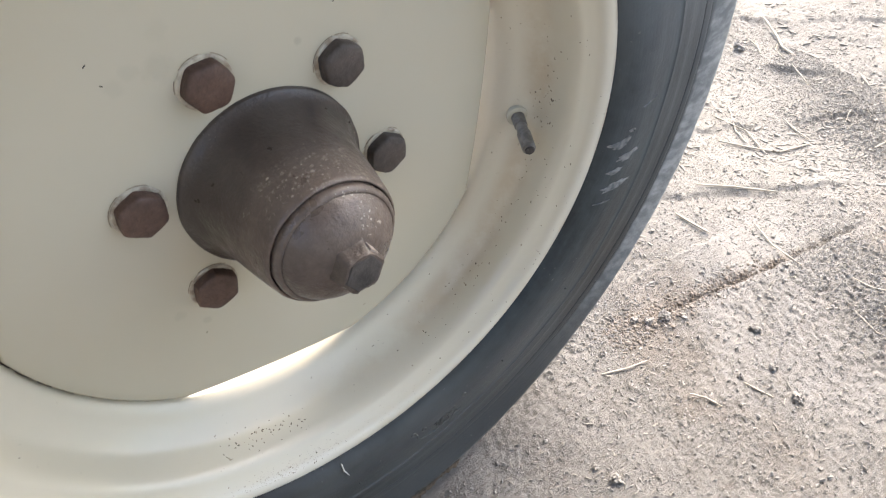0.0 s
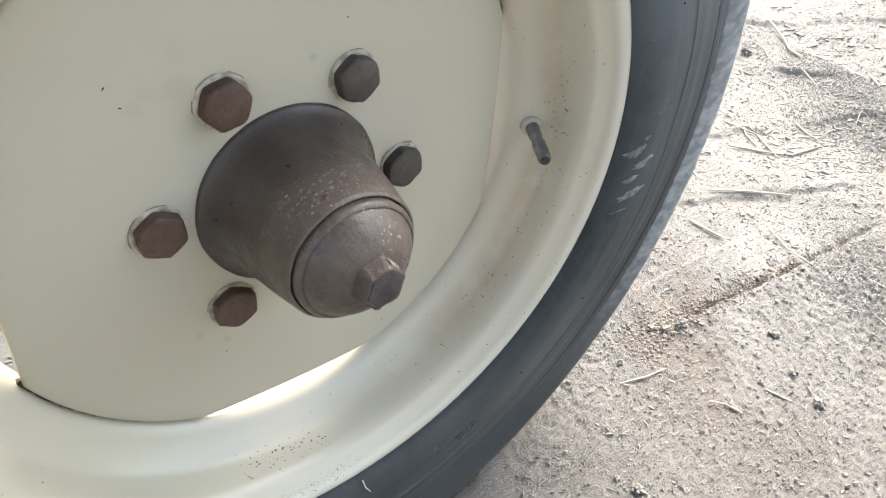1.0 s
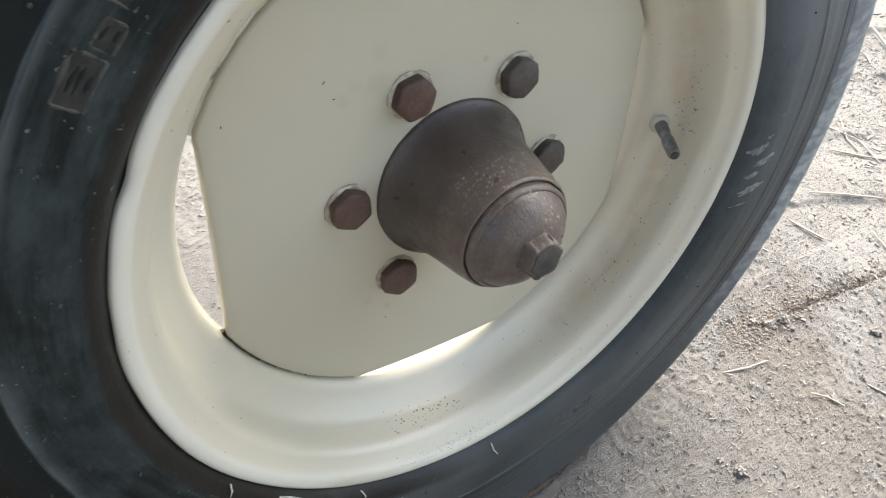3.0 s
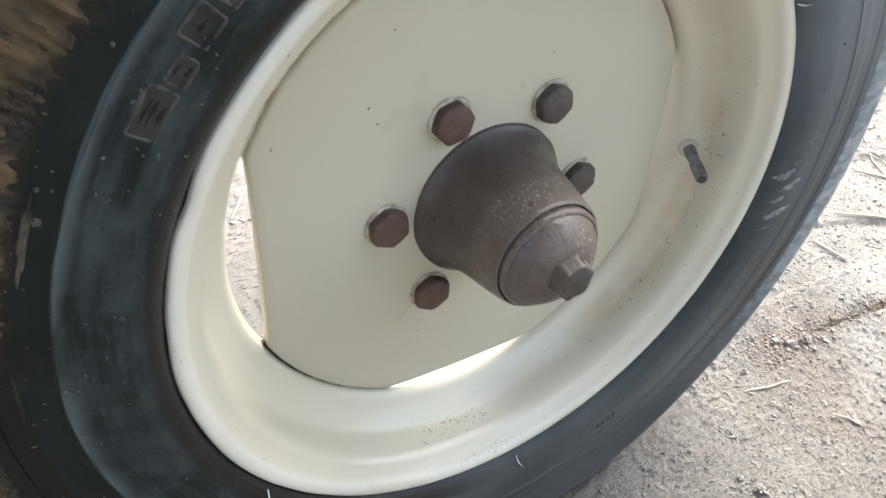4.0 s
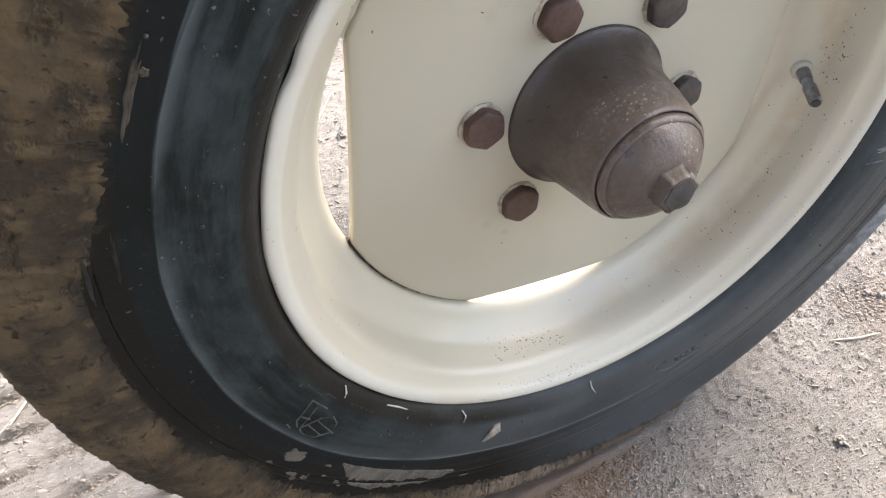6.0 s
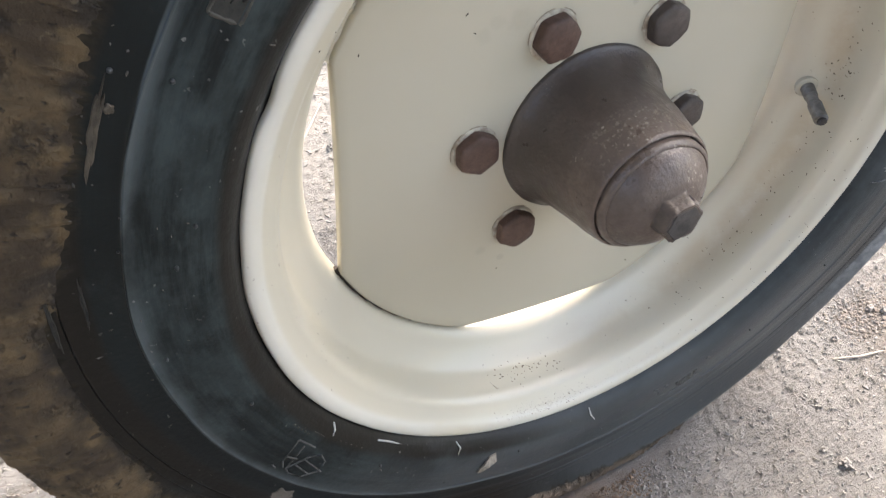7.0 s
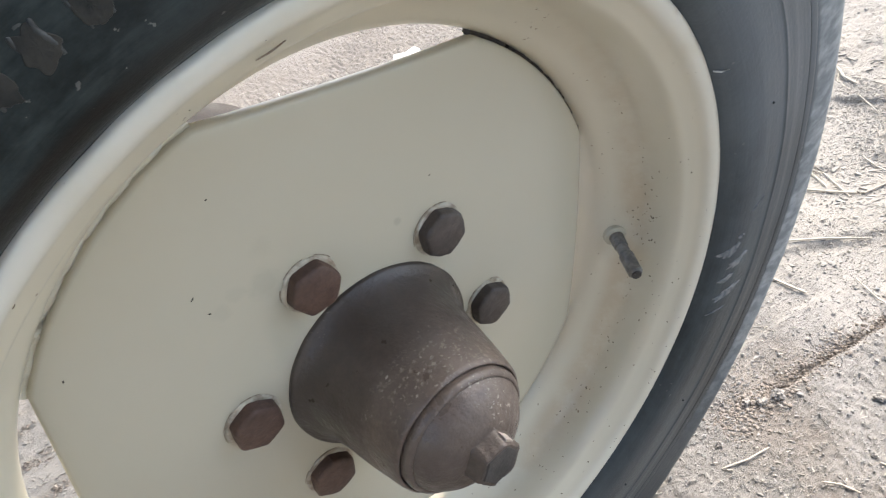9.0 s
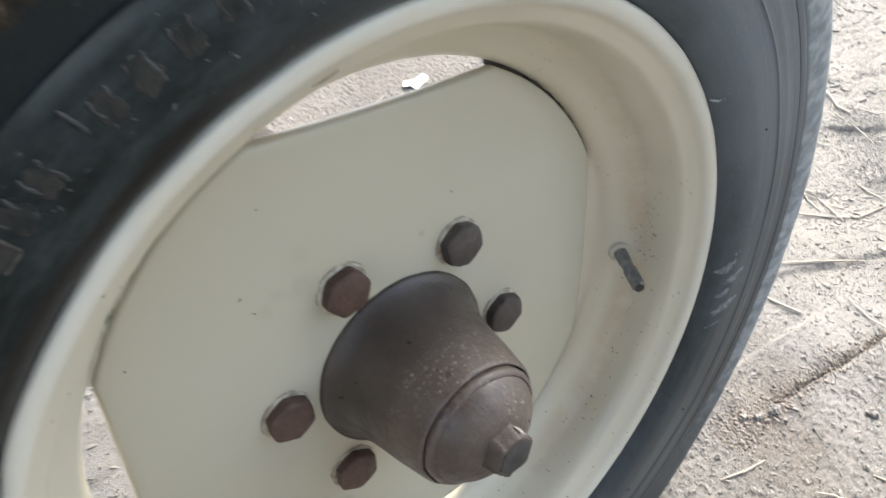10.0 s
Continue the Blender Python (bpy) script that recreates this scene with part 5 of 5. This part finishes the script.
    ln = np.clip(rs.lognormal(-6.2, 0.6, len(p)) * (0.6 + 0.5 * np.clip((p[:, 0] + p[:, 1] - 0.4) / 0.3, 0, 1)), 0.0008, 0.012)
    size = np.stack([ln, rs.uniform(0.0003, 0.0008, len(p)), rs.uniform(0.0002, 0.0005, len(p))], 1)
    p[:, 2] += 0.0012
    turn = np.where(rs.uniform(0, 1, len(p)) < 0.45, rs.normal(-0.62, 0.5, len(p)), rs.uniform(0, 6.3, len(p)))
    scatter("chaff", plate, plate_f, p, size, turn, rs.normal(0, 0.14, len(p)), CHAFF, "short bits of chaff and straw on the soil", "chaff")


build_litter()


def build_straw(line, radius):
    bm = bmesh.new()
    pts = []
    for i, (x, y) in enumerate(line):
        pts.append((x, y, float(ground_height(np.array([x]), np.array([y]))[0]) + radius * 0.8 + 0.0012))
    smooth = []
    for p, q in zip(pts, pts[1:]):
        smooth += [Vector(p).lerp(Vector(q), k / 4) for k in range(4)]
    smooth.append(Vector(pts[-1]))
    n = len(smooth)
    tube(bm, smooth, [radius * (0.85 + 0.25 * math.sin(3 * i + line[0][0] * 50)) * (0.6 if i in (0, n - 1) else 1) for i in range(n)], 10)
    tagged(part("straw", bm, STRAW), "dry pale straw stalk lying on the soil", "straw", "straws on the soil")


for line, rad in ((((0.556, 0.058), (0.590, 0.030), (0.635, -0.008)), 0.0014), (((0.498, 0.040), (0.500, 0.018), (0.504, -0.006)), 0.0016),
                  (((0.261, -0.072), (0.285, -0.083), (0.308, -0.089)), 0.0011), (((0.309, -0.140), (0.318, -0.152), (0.323, -0.168)), 0.0011),
                  (((0.980, 0.270), (0.950, 0.219), (0.932, 0.200), (0.926, 0.178)), 0.0022), (((0.741, 0.151), (0.705, 0.110), (0.690, 0.081)), 0.0013),
                  (((0.560, -0.030), (0.548, -0.062), (0.535, -0.106)), 0.0011), (((0.660, 0.105), (0.686, 0.069), (0.708, 0.042), (0.760, 0.030)), 0.0016),
                  (((0.700, 0.150), (0.716, 0.100), (0.690, 0.050)), 0.0012), (((0.900, 0.160), (0.880, 0.115)), 0.0013), (((0.960, 0.085), (0.938, 0.055)), 0.0011),
                  (((-0.504, 0.225), (-0.474, 0.270)), 0.0014), (((-0.540, 0.205), (-0.500, 0.235)), 0.0011), (((-0.090, 0.52), (-0.03, 0.60)), 0.0013)):
    build_straw(line, rad)
rnd = random.Random(11)
for k in range(64):
    x, y, w, ln = rnd.uniform(0.25, 1.35), rnd.uniform(-0.25, 1.2), rnd.uniform(0, 6.3), rnd.uniform(0.02, 0.075)
    bend = rnd.uniform(-0.4, 0.4)
    build_straw(((x, y), (x + 0.5 * ln * math.cos(w), y + 0.5 * ln * math.sin(w)), (x + ln * math.cos(w + bend), y + ln * math.sin(w + bend))), rnd.uniform(0.0006, 0.0014))


def build_clod(x, y, size, seed):
    bm = bmesh.new()
    bmesh.ops.create_icosphere(bm, subdivisions=3, radius=1)
    for v in bm.verts:
        n = noise.fractal(v.co * 1.6 + Vector((seed, 0, 0)), 0.8, 2.1, 4)
        v.co *= size * (1 + 0.70 * n + 0.18 * noise.cell(v.co * 2.3 + Vector((0, seed, 0))))
        v.co.z *= 0.75
    z = float(ground_height(np.array([x]), np.array([y]))[0])
    tagged(part("clod", bm, SOIL_CLOD, at=(x, y, z + size * 0.35), smooth=False), "small rough clod of dry earth on the ground", "clod", "clods on the soil")


SOIL_CLOD = plain("clod_earth", (0.200, 0.184, 0.168), (0.265, 0.248, 0.232), 150, 0.95, 0.7)
for x, y, size in ((0.425, -0.129, 0.0065), (0.361, -0.062, 0.0075), (0.389, -0.206, 0.007), (0.193, -0.157, 0.006), (0.187, -0.138, 0.0035), (0.365, -0.157, 0.004),
                   (0.400, -0.170, 0.005), (0.470, -0.110, 0.004), (0.345, -0.055, 0.006), (0.335, -0.045, 0.005), (0.280, -0.055, 0.004), (0.720, 0.200, 0.009), (0.880, 0.240, 0.011), (0.52, 0.72, 0.012), (-0.05, 0.50, 0.008), (-0.52, 0.30, 0.007), (0.64, 0.60, 0.009)):
    build_clod(x, y, size * 0.75, x * 40)

bm = bmesh.new()
for i in range(9):
    w = 2 * math.pi * i / 9
    rr = 0.020 * (1 + 0.35 * math.sin(2.3 * i))
    bm.verts.new((rr * 1.4 * math.cos(w), rr * math.sin(w), 0.002 * math.sin(3 * i)))
bm.verts.ensure_lookup_table()
face = bm.faces.new(bm.verts)
top = bmesh.ops.extrude_face_region(bm, geom=[face])
bmesh.ops.translate(bm, verts=[v for v in top["geom"] if isinstance(v, bmesh.types.BMVert)], vec=(0, 0, 0.0015))
z = float(ground_height(np.array([0.575]), np.array([0.825]))[0])
tagged(part("paper_scrap", bm, PAPER, at=(0.575, 0.825, z + 0.004), smooth=False), "small white scrap lying on the soil", "litter")
